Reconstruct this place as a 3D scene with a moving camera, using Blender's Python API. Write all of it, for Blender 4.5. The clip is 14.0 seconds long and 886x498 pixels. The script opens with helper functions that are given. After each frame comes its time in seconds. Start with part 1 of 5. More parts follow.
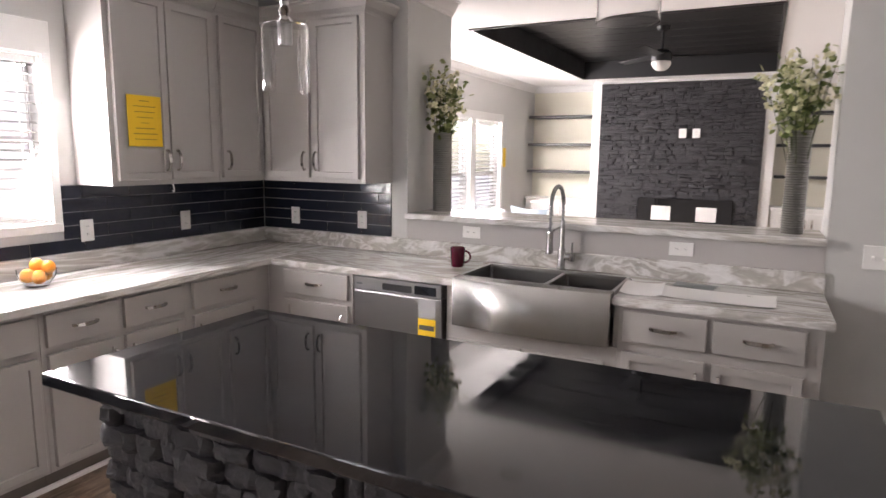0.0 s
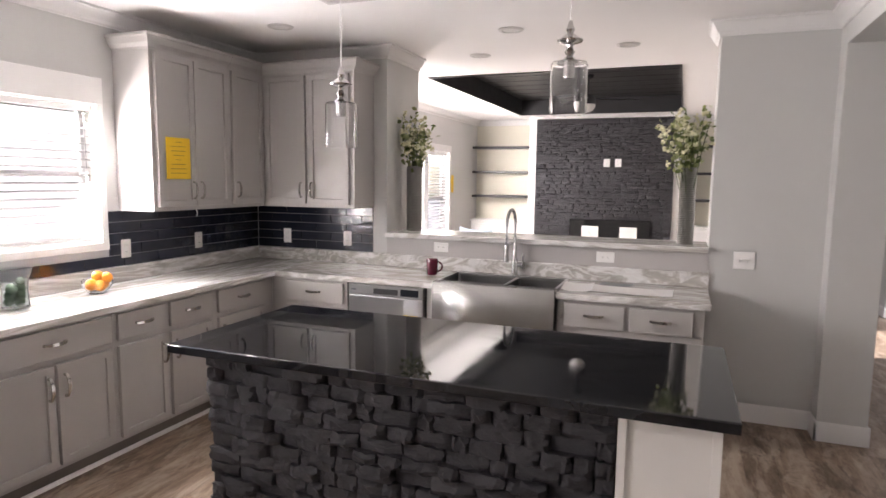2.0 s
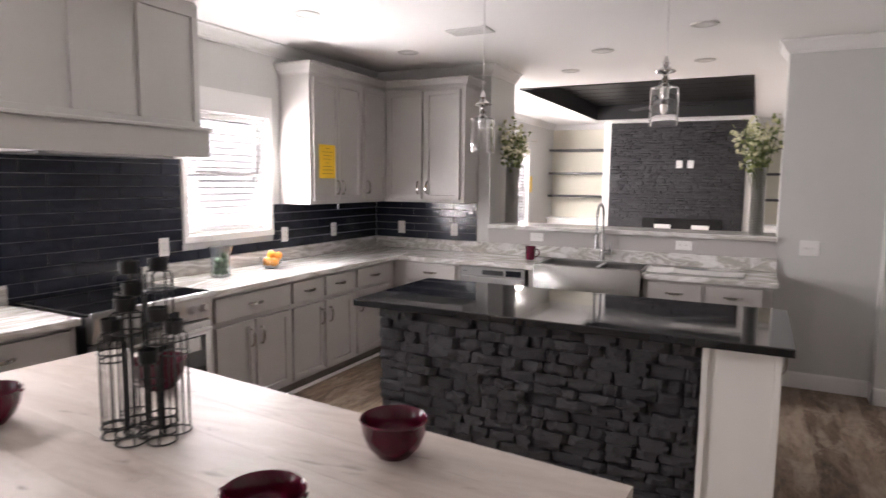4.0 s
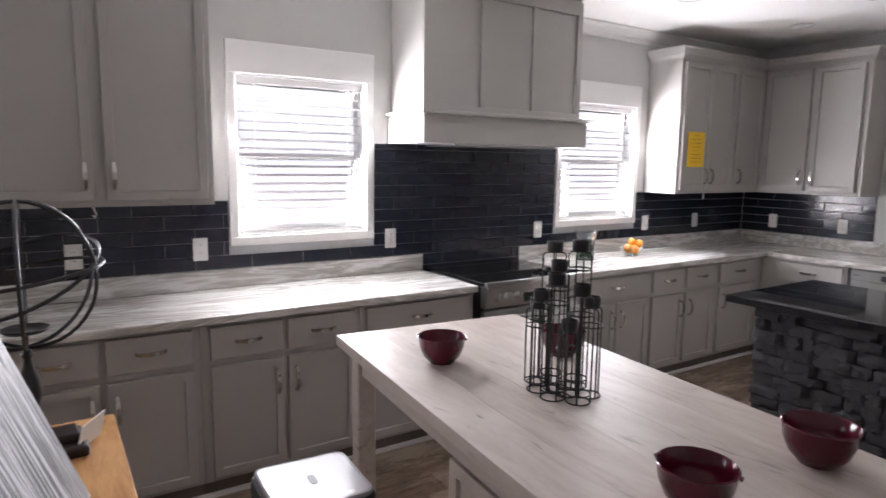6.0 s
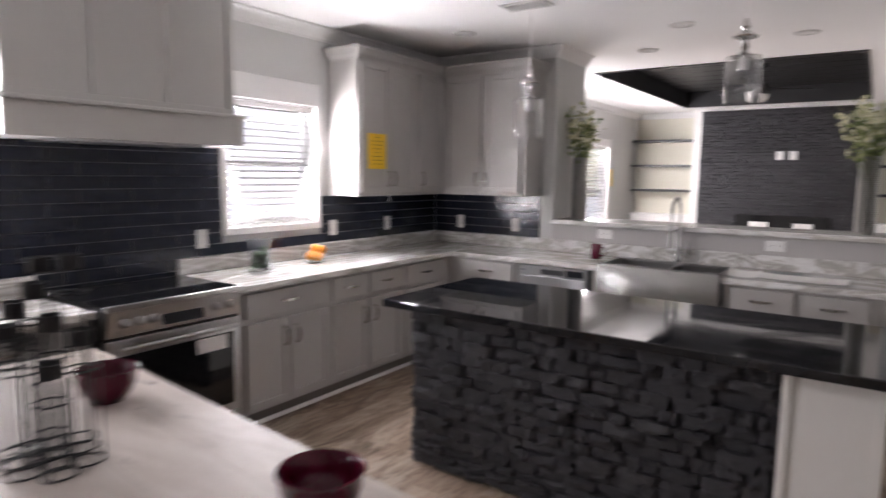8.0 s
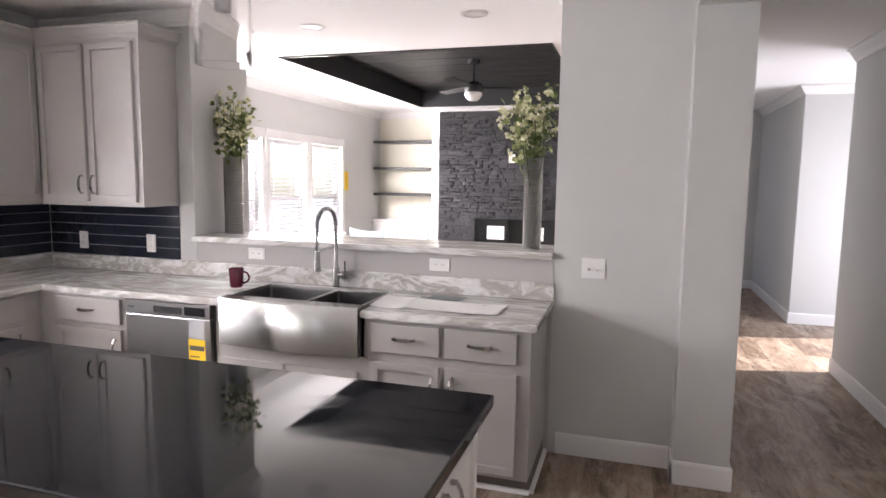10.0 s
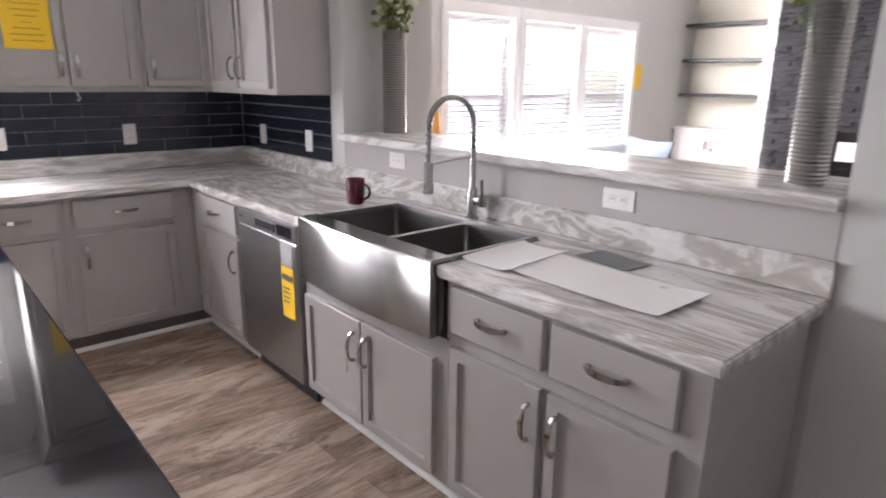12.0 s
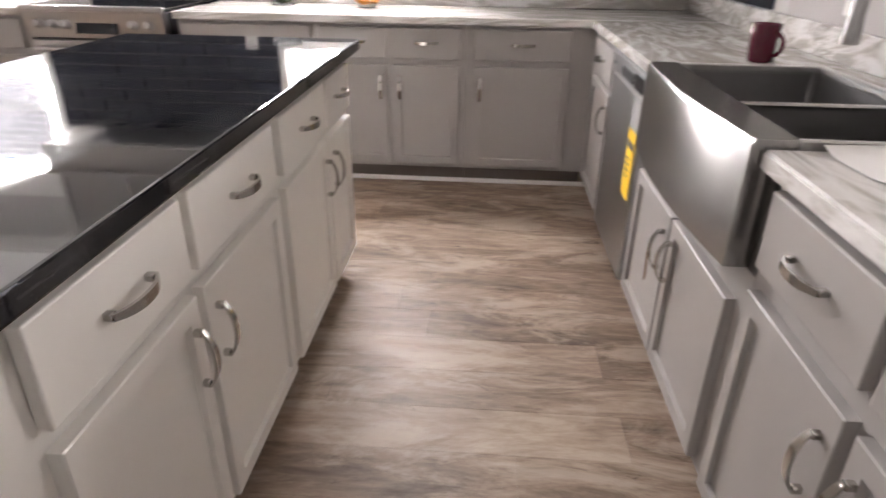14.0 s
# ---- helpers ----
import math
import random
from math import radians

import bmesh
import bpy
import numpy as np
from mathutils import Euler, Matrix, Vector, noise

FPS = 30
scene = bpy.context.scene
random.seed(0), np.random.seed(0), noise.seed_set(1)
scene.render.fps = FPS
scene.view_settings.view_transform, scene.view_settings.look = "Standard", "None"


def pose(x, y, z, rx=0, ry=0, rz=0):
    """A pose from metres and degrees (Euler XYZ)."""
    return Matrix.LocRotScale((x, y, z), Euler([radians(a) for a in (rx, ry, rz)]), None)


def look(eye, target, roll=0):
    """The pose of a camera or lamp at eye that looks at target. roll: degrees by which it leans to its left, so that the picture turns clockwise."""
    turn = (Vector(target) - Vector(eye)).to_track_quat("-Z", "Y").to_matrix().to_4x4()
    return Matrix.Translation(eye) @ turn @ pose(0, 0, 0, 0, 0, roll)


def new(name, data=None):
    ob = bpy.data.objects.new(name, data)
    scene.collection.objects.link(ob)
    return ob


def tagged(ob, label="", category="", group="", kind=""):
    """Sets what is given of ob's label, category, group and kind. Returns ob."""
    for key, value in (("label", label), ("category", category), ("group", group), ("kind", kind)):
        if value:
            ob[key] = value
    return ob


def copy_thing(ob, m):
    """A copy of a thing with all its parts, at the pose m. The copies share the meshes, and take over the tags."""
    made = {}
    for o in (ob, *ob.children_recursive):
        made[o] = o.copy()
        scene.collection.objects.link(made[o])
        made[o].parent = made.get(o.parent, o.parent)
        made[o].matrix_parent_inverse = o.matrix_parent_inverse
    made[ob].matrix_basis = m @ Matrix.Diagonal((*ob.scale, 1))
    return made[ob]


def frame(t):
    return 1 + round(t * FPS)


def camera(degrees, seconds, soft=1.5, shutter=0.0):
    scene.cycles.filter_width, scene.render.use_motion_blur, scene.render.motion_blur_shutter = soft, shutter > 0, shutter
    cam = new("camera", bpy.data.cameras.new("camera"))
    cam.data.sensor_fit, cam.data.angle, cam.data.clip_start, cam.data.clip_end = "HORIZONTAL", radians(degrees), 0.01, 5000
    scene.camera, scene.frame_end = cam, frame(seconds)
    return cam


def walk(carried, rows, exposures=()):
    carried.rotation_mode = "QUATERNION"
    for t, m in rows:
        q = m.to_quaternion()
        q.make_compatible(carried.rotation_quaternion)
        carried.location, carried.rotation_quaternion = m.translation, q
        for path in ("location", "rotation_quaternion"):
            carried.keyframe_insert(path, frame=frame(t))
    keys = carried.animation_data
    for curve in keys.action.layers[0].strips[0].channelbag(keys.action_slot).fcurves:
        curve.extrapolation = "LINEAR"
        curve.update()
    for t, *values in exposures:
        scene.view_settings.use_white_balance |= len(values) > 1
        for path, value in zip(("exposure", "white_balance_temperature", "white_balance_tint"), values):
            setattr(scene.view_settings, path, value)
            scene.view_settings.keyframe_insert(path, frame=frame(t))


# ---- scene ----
cam = camera(71.2, 14.0, shutter=0.5)

PATH = [
    (0, (3.446, -2.997, 1.593), (2.542, -1.238, 1.291), 0.7),
    (0.5, (3.495, -3.25, 1.619), (2.664, -1.452, 1.335), 0.7),
    (1, (3.506, -3.538, 1.616), (2.719, -1.719, 1.349), 0.7),
    (1.5, (3.557, -3.751, 1.627), (2.792, -1.92, 1.378), 0.7),
    (2, (3.582, -3.951, 1.64), (2.863, -2.099, 1.415), 0.7),
    (2.2, (3.577, -4.051, 1.643), (2.884, -2.187, 1.426), 0.8),
    (4.3, (3.595, -4.956, 1.6), (2.588, -3.243, 1.379), 0.6),
    (4.5, (3.575, -4.987, 1.596), (2.474, -3.334, 1.365), 0.7),
    (5, (3.535, -5.043, 1.582), (2.209, -3.567, 1.33), 0.7),
    (5.5, (3.517, -5.087, 1.6), (1.992, -3.82, 1.336), 0.7),
    (6, (3.506, -5.11, 1.617), (1.844, -4.033, 1.343), 0.8),
    (6.5, (3.533, -5.072, 1.624), (1.83, -4.059, 1.349), 0.7),
    (7, (3.584, -4.939, 1.616), (1.942, -3.83, 1.342), 0.6),
    (7.5, (3.633, -4.739, 1.596), (2.184, -3.386, 1.332), 0.6),
    (8, (3.646, -4.429, 1.582), (2.511, -2.8, 1.342), 0.7),
    (8.5, (3.793, -4.006, 1.596), (2.991, -2.186, 1.38), 0.8),
    (9, (3.941, -3.618, 1.613), (3.375, -1.71, 1.417), 0.6),
    (9.2, (3.991, -3.468, 1.612), (3.482, -1.543, 1.424), 0.6),
    (11.3, (4.354, -1.795, 1.551), (3.223, -0.199, 1.133), 0.8),
    (11.5, (4.328, -1.569, 1.524), (3.073, -0.076, 1.081), 0.7),
    (12, (4.264, -1.238, 1.482), (2.819, 0.042, 0.958), 0.7),
    (12.5, (4.167, -0.99, 1.415), (2.554, 0.004, 0.777), 0.7),
    (13, (4.103, -0.768, 1.35), (2.354, -0.148, 0.604), 1.0),
    (13.5, (4.033, -0.611, 1.282), (2.231, -0.366, 0.45), 1.1),
    (14, (3.989, -0.519, 1.249), (2.199, -0.636, 0.364), 0.9),
]
walk(cam, [(t, look(eye, target, roll)) for t, eye, target, roll in PATH], [(0.0, 1.62, 6600, 18), (2.0, 1.74, 6620, 18), (4.5, 1.46, 6480, 18), (6.0, 1.2, 6180, 16), (7.0, 1.18, 6180, 16), (8.5, 1.38, 6350, 18), (9.0, 1.74, 6370, 18), (11.5, 2.06, 6250, 18), (12.5, 1.78, 6180, 18), (13.5, 1.94, 6550, 17), (14.0, 2.16, 6580, 17)])

# ---- world and lamps ----
world = bpy.data.worlds.new("sky")
scene.world = world
world.use_nodes = True
sky = world.node_tree.nodes.new("ShaderNodeTexSky")
sky.sky_type, sky.sun_disc = "NISHITA", False
sky.sun_elevation, sky.sun_rotation = radians(40), radians(75)
world.node_tree.links.new(sky.outputs[0], world.node_tree.nodes["Background"].inputs[0])
world.node_tree.nodes["Background"].inputs[1].default_value = 0.09

sun = new("sun", bpy.data.lights.new("sun", "SUN"))
sun.data.energy, sun.data.angle, sun.data.color = 3.0, radians(0.5), (1.0, 0.95, 0.88)
sun.matrix_world = look((7.4, 2.0, 6.2), (0, 0, 0))


def window_lamp(x, y, z, w, h, rz, watts, colour=(1.0, 0.97, 0.95), dip=0):
    """Daylight in a window's opening; rz turns a lamp that shines along -y."""
    data = bpy.data.lights.new("window_daylight", "AREA")
    data.shape, data.size, data.size_y, data.energy, data.color = "RECTANGLE", w, h, watts, colour
    ob = new("window_daylight", data)
    ob.matrix_world = pose(x, y, z, 0, 0, rz) @ pose(0, 0, 0, -90 - dip, 0, 0)
    return ob


HEAD_W, JAMB_W, SILL_W, OUTER_W = 8.5, 6, 7, 11
for yc in (-3.81, -1.385):
    window_lamp(-0.008, yc, 2.045, 0.74, 0.05, 90, HEAD_W, (1.0, 0.98, 0.96), -32)
    window_lamp(-0.008, yc, 1.225, 0.74, 0.03, 90, SILL_W, (1.0, 0.98, 0.96), 35)
    for side in (-1, 1):
        window_lamp(-0.010, yc + side * 0.355, 1.64, 0.035, 0.72, 90 + side * 18, JAMB_W, (1.0, 0.98, 0.96), -16)
    window_lamp(-0.9, yc, 2.48, 1.1, 0.7, 90, OUTER_W, (1.0, 0.98, 0.98), -40)
LIVING_HEAD_W, LIVING_SILL_W, BACK_W, HALL_W = 23, 7, 14, 20
for yc in (2.985, 4.0, 5.02):
    window_lamp(-0.008, yc, 2.015, 0.78, 0.05, 90, LIVING_HEAD_W, (1.0, 0.96, 0.92), -32)
    window_lamp(-0.008, yc, 0.655, 0.78, 0.03, 90, LIVING_SILL_W, (1.0, 0.96, 0.92), 48)
    window_lamp(-0.95, yc, 2.55, 0.95, 0.8, 90, 12, (1.0, 0.97, 0.95), -42)
window_lamp(-0.24, -6.6, 1.35, 1.6, 1.7, 90, BACK_W)
window_lamp(7.64, 4.0, 1.25, 1.5, 1.9, -90, HALL_W, (0.95, 0.96, 1.0))


# ---- materials ----
def material(name, rough=0.5, metal=0.0):
    m = bpy.data.materials.new(name)
    m.use_nodes = True
    b = m.node_tree.nodes["Principled BSDF"]
    b.inputs["Roughness"].default_value, b.inputs["Metallic"].default_value = rough, metal
    return m, m.node_tree, b


def noise_of(nt, scale, stretch=(1, 1, 1), detail=5.0, distortion=0.0, rough=0.55):
    pos = nt.nodes.new("ShaderNodeNewGeometry")
    mul = nt.nodes.new("ShaderNodeVectorMath")
    mul.operation = "MULTIPLY"
    mul.inputs[1].default_value = stretch
    tex = nt.nodes.new("ShaderNodeTexNoise")
    tex.inputs["Scale"].default_value, tex.inputs["Detail"].default_value = scale, detail
    tex.inputs["Roughness"].default_value, tex.inputs["Distortion"].default_value = rough, distortion
    nt.links.new(pos.outputs["Position"], mul.inputs[0])
    nt.links.new(mul.outputs[0], tex.inputs["Vector"])
    return tex.outputs[0]


def ramp(nt, fac, stops):
    r = nt.nodes.new("ShaderNodeValToRGB")
    while len(r.color_ramp.elements) < len(stops):
        r.color_ramp.elements.new(0.5)
    for e, (p, c) in zip(r.color_ramp.elements, stops):
        e.position, e.color = p, (*c, 1) if len(c) == 3 else c
    nt.links.new(fac, r.inputs[0])
    return r.outputs[0]


def mixed(nt, fac, a, b, how="MIX"):
    m = nt.nodes.new("ShaderNodeMix")
    m.data_type, m.blend_type = "RGBA", how
    for sock, v in ((m.inputs[0], fac), (m.inputs[6], a), (m.inputs[7], b)):
        if isinstance(v, bpy.types.NodeSocket):
            nt.links.new(v, sock)
        else:
            sock.default_value = v if isinstance(v, float) else (*v, 1)
    return m.outputs[2]


def maths(nt, op, a, b=0.0):
    m = nt.nodes.new("ShaderNodeMath")
    m.operation = op
    for sock, v in zip(m.inputs, (a, b)):
        if isinstance(v, bpy.types.NodeSocket):
            nt.links.new(v, sock)
        else:
            sock.default_value = v
    return m.outputs[0]


def bump(nt, b, height, strength, distance=0.002):
    n = nt.nodes.new("ShaderNodeBump")
    n.inputs["Strength"].default_value, n.inputs["Distance"].default_value = strength, distance
    nt.links.new(height, n.inputs["Height"])
    nt.links.new(n.outputs[0], b.inputs["Normal"])


def piece_random(nt):
    """A number for each piece, whether it is an object or an island of a joined mesh."""
    a = nt.nodes.new("ShaderNodeObjectInfo").outputs["Random"]
    g = nt.nodes.new("ShaderNodeNewGeometry").outputs["Random Per Island"]
    return maths(nt, "FRACT", maths(nt, "ADD", a, g))


def painted(name, colour, rough=0.5, vary=0.06, grain=0.15, scale=60, metal=0.0):
    """Paint, plaster or plastic with slight stains and a fine relief."""
    m, nt, b = material(name, rough, metal)
    lo, hi = [tuple(min(1, c * k) for c in colour) for k in (1 - vary, 1 + vary)]
    col = mixed(nt, noise_of(nt, 1.7), lo, hi)
    fine = noise_of(nt, scale)
    col = mixed(nt, 0.12, col, mixed(nt, fine, lo, hi))
    nt.links.new(col, b.inputs["Base Color"])
    nt.links.new(maths(nt, "ADD", maths(nt, "MULTIPLY", noise_of(nt, 7.0), 0.16), rough - 0.08), b.inputs["Roughness"])
    bump(nt, b, fine, grain)
    return m


WALL = painted("wall_paint", (0.562, 0.56, 0.546), 0.75, 0.03, 0.2, 120)
CEILING = painted("ceiling_paint", (0.89, 0.88, 0.87), 0.9, 0.02, 0.35, 160)
WHITE = painted("white_trim_paint", (0.78, 0.77, 0.76), 0.4, 0.03, 0.08)
CABINET = painted("grey_cabinet_paint", (0.378, 0.360, 0.345), 0.42, 0.04, 0.10, 45)
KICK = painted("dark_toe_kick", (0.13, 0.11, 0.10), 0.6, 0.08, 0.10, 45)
SLEEVE = painted("cloudy_plastic", (0.42, 0.42, 0.43), 0.25, 0.08, 0.05)
ISLAND_PAINT = painted("pale_island_paint", (0.81, 0.79, 0.755), 0.42, 0.03, 0.08, 45)
HOOD_PAINT = painted("pale_hood_paint", (0.48, 0.468, 0.45), 0.42, 0.03, 0.08, 45)
HALFWALL = painted("half_wall_panel", (0.46, 0.44, 0.43), 0.6, 0.03, 0.15, 90)
PLASTIC = painted("white_plastic", (0.82, 0.81, 0.79), 0.35, 0.02, 0.04)
SLOT = painted("dark_slot", (0.05, 0.05, 0.05), 0.5)
BLACK_METAL = painted("black_metal", (0.018, 0.018, 0.02), 0.42, 0.2, 0.15, 90, 0.3)
BLACK_PAINT = painted("black_paint", (0.022, 0.022, 0.024), 0.4, 0.2, 0.2)
RED = painted("burgundy_ceramic", (0.078, 0.0020, 0.015), 0.14, 0.15, 0.05, 30)
YELLOW = painted("yellow_paper", (0.86, 0.55, 0.02), 0.7, 0.04, 0.1)
PAPER = painted("white_paper", (0.80, 0.79, 0.78), 0.7, 0.03, 0.1)
INK = painted("printed_ink", (0.10, 0.09, 0.07), 0.7)
FADED_INK = painted("faded_brown_ink", (0.33, 0.19, 0.02), 0.7)
GREY_LABEL = painted("grey_label", (0.16, 0.17, 0.18), 0.6)
BLOSSOM = painted("cream_blossom", (0.80, 0.78, 0.55), 0.6, 0.15)
ORANGE = painted("orange_peel", (0.80, 0.28, 0.02), 0.45, 0.1, 0.5, 220)
LIME = painted("green_fruit", (0.05, 0.10, 0.045), 0.5, 0.3, 0.5, 120)
STEM = painted("green_stem", (0.06, 0.08, 0.03), 0.6, 0.2)
FABRIC = painted("pale_fabric", (0.50, 0.50, 0.52), 0.95, 0.08, 0.9, 320)
PILLOW = painted("blue_grey_fabric", (0.26, 0.31, 0.37), 0.95, 0.10, 0.9, 320)
LAMP_SHADE = painted("orange_lampshade", (0.75, 0.36, 0.11), 0.8, 0.05, 0.4, 250)
GROUT = painted("grey_grout", (0.40, 0.40, 0.41), 0.9, 0.08, 0.4, 200)
# Near-black, so the shade in the gaps between stones is in the colour.
GAP_SHADE = painted("painted_gap_shade", (0.012, 0.012, 0.013), 0.9)
# Cream tint holds the warm light that falls on the alcove backs.
WARM_LIT = painted("warm_lit_alcove", (0.74, 0.71, 0.61), 0.7, 0.03, 0.15, 100)
VENT = painted("vent_enamel", (0.62, 0.61, 0.59), 0.5)
LENS = painted("lamp_lens", (0.70, 0.69, 0.67), 0.3)
BACKDROP_GREY = painted("pale_backdrop", (0.42, 0.43, 0.46), 0.8, 0.12, 0.2, 3)
GROUND = painted("pale_gravel_ground", (0.40, 0.40, 0.41), 0.95, 0.2, 0.6, 8)


def leaf_material():
    m, nt, b = material("leaf", 0.5)
    col = ramp(nt, piece_random(nt), ((0.0, (0.08, 0.115, 0.035)), (0.5, (0.17, 0.21, 0.07)), (1.0, (0.42, 0.45, 0.22))))
    nt.links.new(col, b.inputs["Base Color"])
    trans = nt.nodes.new("ShaderNodeBsdfTranslucent")
    nt.links.new(col, trans.inputs[0])
    mix = nt.nodes.new("ShaderNodeMixShader")
    mix.inputs[0].default_value = 0.4
    nt.links.new(b.outputs[0], mix.inputs[1])
    nt.links.new(trans.outputs[0], mix.inputs[2])
    nt.links.new(mix.outputs[0], nt.nodes["Material Output"].inputs[0])
    return m


def steel(name, rough, colour, stretch, strength=0.0):
    """Metal; strength is how far level brushing draws its highlights out upright."""
    m, nt, b = material(name, rough, 1.0)
    lo, hi = [tuple(c * k for c in colour) for k in (0.97, 1.03)]
    nt.links.new(mixed(nt, noise_of(nt, 2.2), lo, hi), b.inputs["Base Color"])
    broad = maths(nt, "MULTIPLY", noise_of(nt, 3, stretch, 2), 0.05)
    nt.links.new(maths(nt, "ADD", broad, rough - 0.025), b.inputs["Roughness"])
    if strength:
        around = nt.nodes.new("ShaderNodeCombineXYZ")
        around.inputs[0].default_value, around.inputs[1].default_value = 0.707, 0.707
        nt.links.new(around.outputs[0], b.inputs["Tangent"])
        b.inputs["Anisotropic"].default_value, b.inputs["Anisotropic Rotation"].default_value = strength, 0.25
    return m


def glass(name, colour=(1, 1, 1), rough=0.0):
    m, nt, b = material(name, rough)
    b.inputs["Base Color"].default_value = (*colour, 1)
    b.inputs["Transmission Weight"].default_value = 1.0
    b.inputs["IOR"].default_value = 1.45
    return m


def slat_material():
    m, nt, b = material("blind_slat", 0.5)
    b.inputs["Base Color"].default_value = (0.60, 0.585, 0.57, 1)
    trans = nt.nodes.new("ShaderNodeBsdfTranslucent")
    nt.links.new(mixed(nt, noise_of(nt, 9, (1, 1, 0.2)), (0.62, 0.61, 0.61), (0.70, 0.69, 0.69)), trans.inputs[0])
    mix = nt.nodes.new("ShaderNodeMixShader")
    mix.inputs[0].default_value = 0.55
    nt.links.new(b.outputs[0], mix.inputs[1])
    nt.links.new(trans.outputs[0], mix.inputs[2])
    nt.links.new(mix.outputs[0], nt.nodes["Material Output"].inputs[0])
    return m


def laminate(name, along, calm=0.2, size=3.4):
    """Grey, white and tan stone laminate; long wavy bands run along x or y, longer where calm is low."""
    m, nt, b = material(name, 0.18)
    s = (calm, 1.0, 1.0) if along == "x" else (1.0, calm, 1.0)
    flow = noise_of(nt, size, s, 4, 2.1, 0.54)
    base = ramp(nt, flow, ((0.28, (0.37, 0.345, 0.315)), (0.37, (0.60, 0.585, 0.56)), (0.42, (0.40, 0.38, 0.35)), (0.47, (0.48, 0.455, 0.42)), (0.51, (0.72, 0.71, 0.70)), (0.55, (0.48, 0.465, 0.44)), (0.60, (0.40, 0.38, 0.35)), (0.65, (0.70, 0.69, 0.675)), (0.74, (0.44, 0.415, 0.38))))
    pale = ramp(nt, noise_of(nt, size * 1.5, s, 4, 2.2, 0.5), ((0.53, (0, 0, 0)), (0.62, (0.75, 0.75, 0.75))))
    col = mixed(nt, pale, base, (0.79, 0.785, 0.775))
    thin = noise_of(nt, size * 3.4, s, 7, 1.0, 0.62)
    dark = ramp(nt, thin, ((0.54, (0, 0, 0)), (0.68, (0.45, 0.45, 0.45))))
    col = mixed(nt, dark, col, (0.27, 0.255, 0.235))
    nt.links.new(col, b.inputs["Base Color"])
    nt.links.new(maths(nt, "ADD", maths(nt, "MULTIPLY", noise_of(nt, 30), 0.10), 0.13), b.inputs["Roughness"])
    return m


def granite():
    """Polished black stone with cloudy wiped-on dust that dulls its shine."""
    m, nt, b = material("black_granite", 0.06)
    specks = ramp(nt, noise_of(nt, 240, (1, 1, 1), 2), ((0.60, (0.008, 0.008, 0.010)), (0.72, (0.05, 0.05, 0.055))))
    stone = mixed(nt, noise_of(nt, 6), specks, (0.011, 0.011, 0.013))
    smear = ramp(nt, noise_of(nt, 1.5, (1.0, 1.6, 1), 7, 2.6, 0.58), ((0.47, (0, 0, 0)), (0.60, (1, 1, 1))))
    nt.links.new(mixed(nt, maths(nt, "MULTIPLY", smear, 0.5), stone, (0.020, 0.022, 0.026)), b.inputs["Base Color"])
    nt.links.new(maths(nt, "ADD", maths(nt, "MULTIPLY", smear, 0.065), 0.025), b.inputs["Roughness"])
    b.inputs["Coat Weight"].default_value, b.inputs["Coat IOR"].default_value = 0.1, 1.6
    b.inputs["Coat Roughness"].default_value = 0.02
    return m


def slate():
    m, nt, b = material("stacked_slate", 0.6)
    b.inputs["Specular IOR Level"].default_value = 0.42
    r = piece_random(nt)
    tone = ramp(nt, r, ((0.0, (0.012, 0.0115, 0.014)), (0.5, (0.021, 0.020, 0.024)), (1.0, (0.036, 0.0345, 0.039))))
    n = noise_of(nt, 34, (1, 1, 1.8), 9, 0.6, 0.7)
    col = mixed(nt, ramp(nt, n, ((0.35, (0, 0, 0)), (0.75, (0.75, 0.75, 0.75)))), tone, (0.054, 0.052, 0.058))
    nt.links.new(col, b.inputs["Base Color"])
    nt.links.new(maths(nt, "ADD", maths(nt, "MULTIPLY", noise_of(nt, 40), 0.3), 0.28), b.inputs["Roughness"])
    bump(nt, b, n, 0.9, 0.012)
    return m


def tile_glaze():
    m, nt, b = material("navy_black_tile_glaze", 0.12)
    tone = ramp(nt, piece_random(nt), ((0.0, (0.012, 0.015, 0.027)), (1.0, (0.017, 0.021, 0.035))))
    nt.links.new(mixed(nt, noise_of(nt, 14, (1, 1, 2)), tone, (0.013, 0.016, 0.029)), b.inputs["Base Color"])
    nt.links.new(maths(nt, "ADD", maths(nt, "MULTIPLY", noise_of(nt, 9), 0.08), 0.09), b.inputs["Roughness"])
    bump(nt, b, noise_of(nt, 13), 0.5, 0.008)
    return m


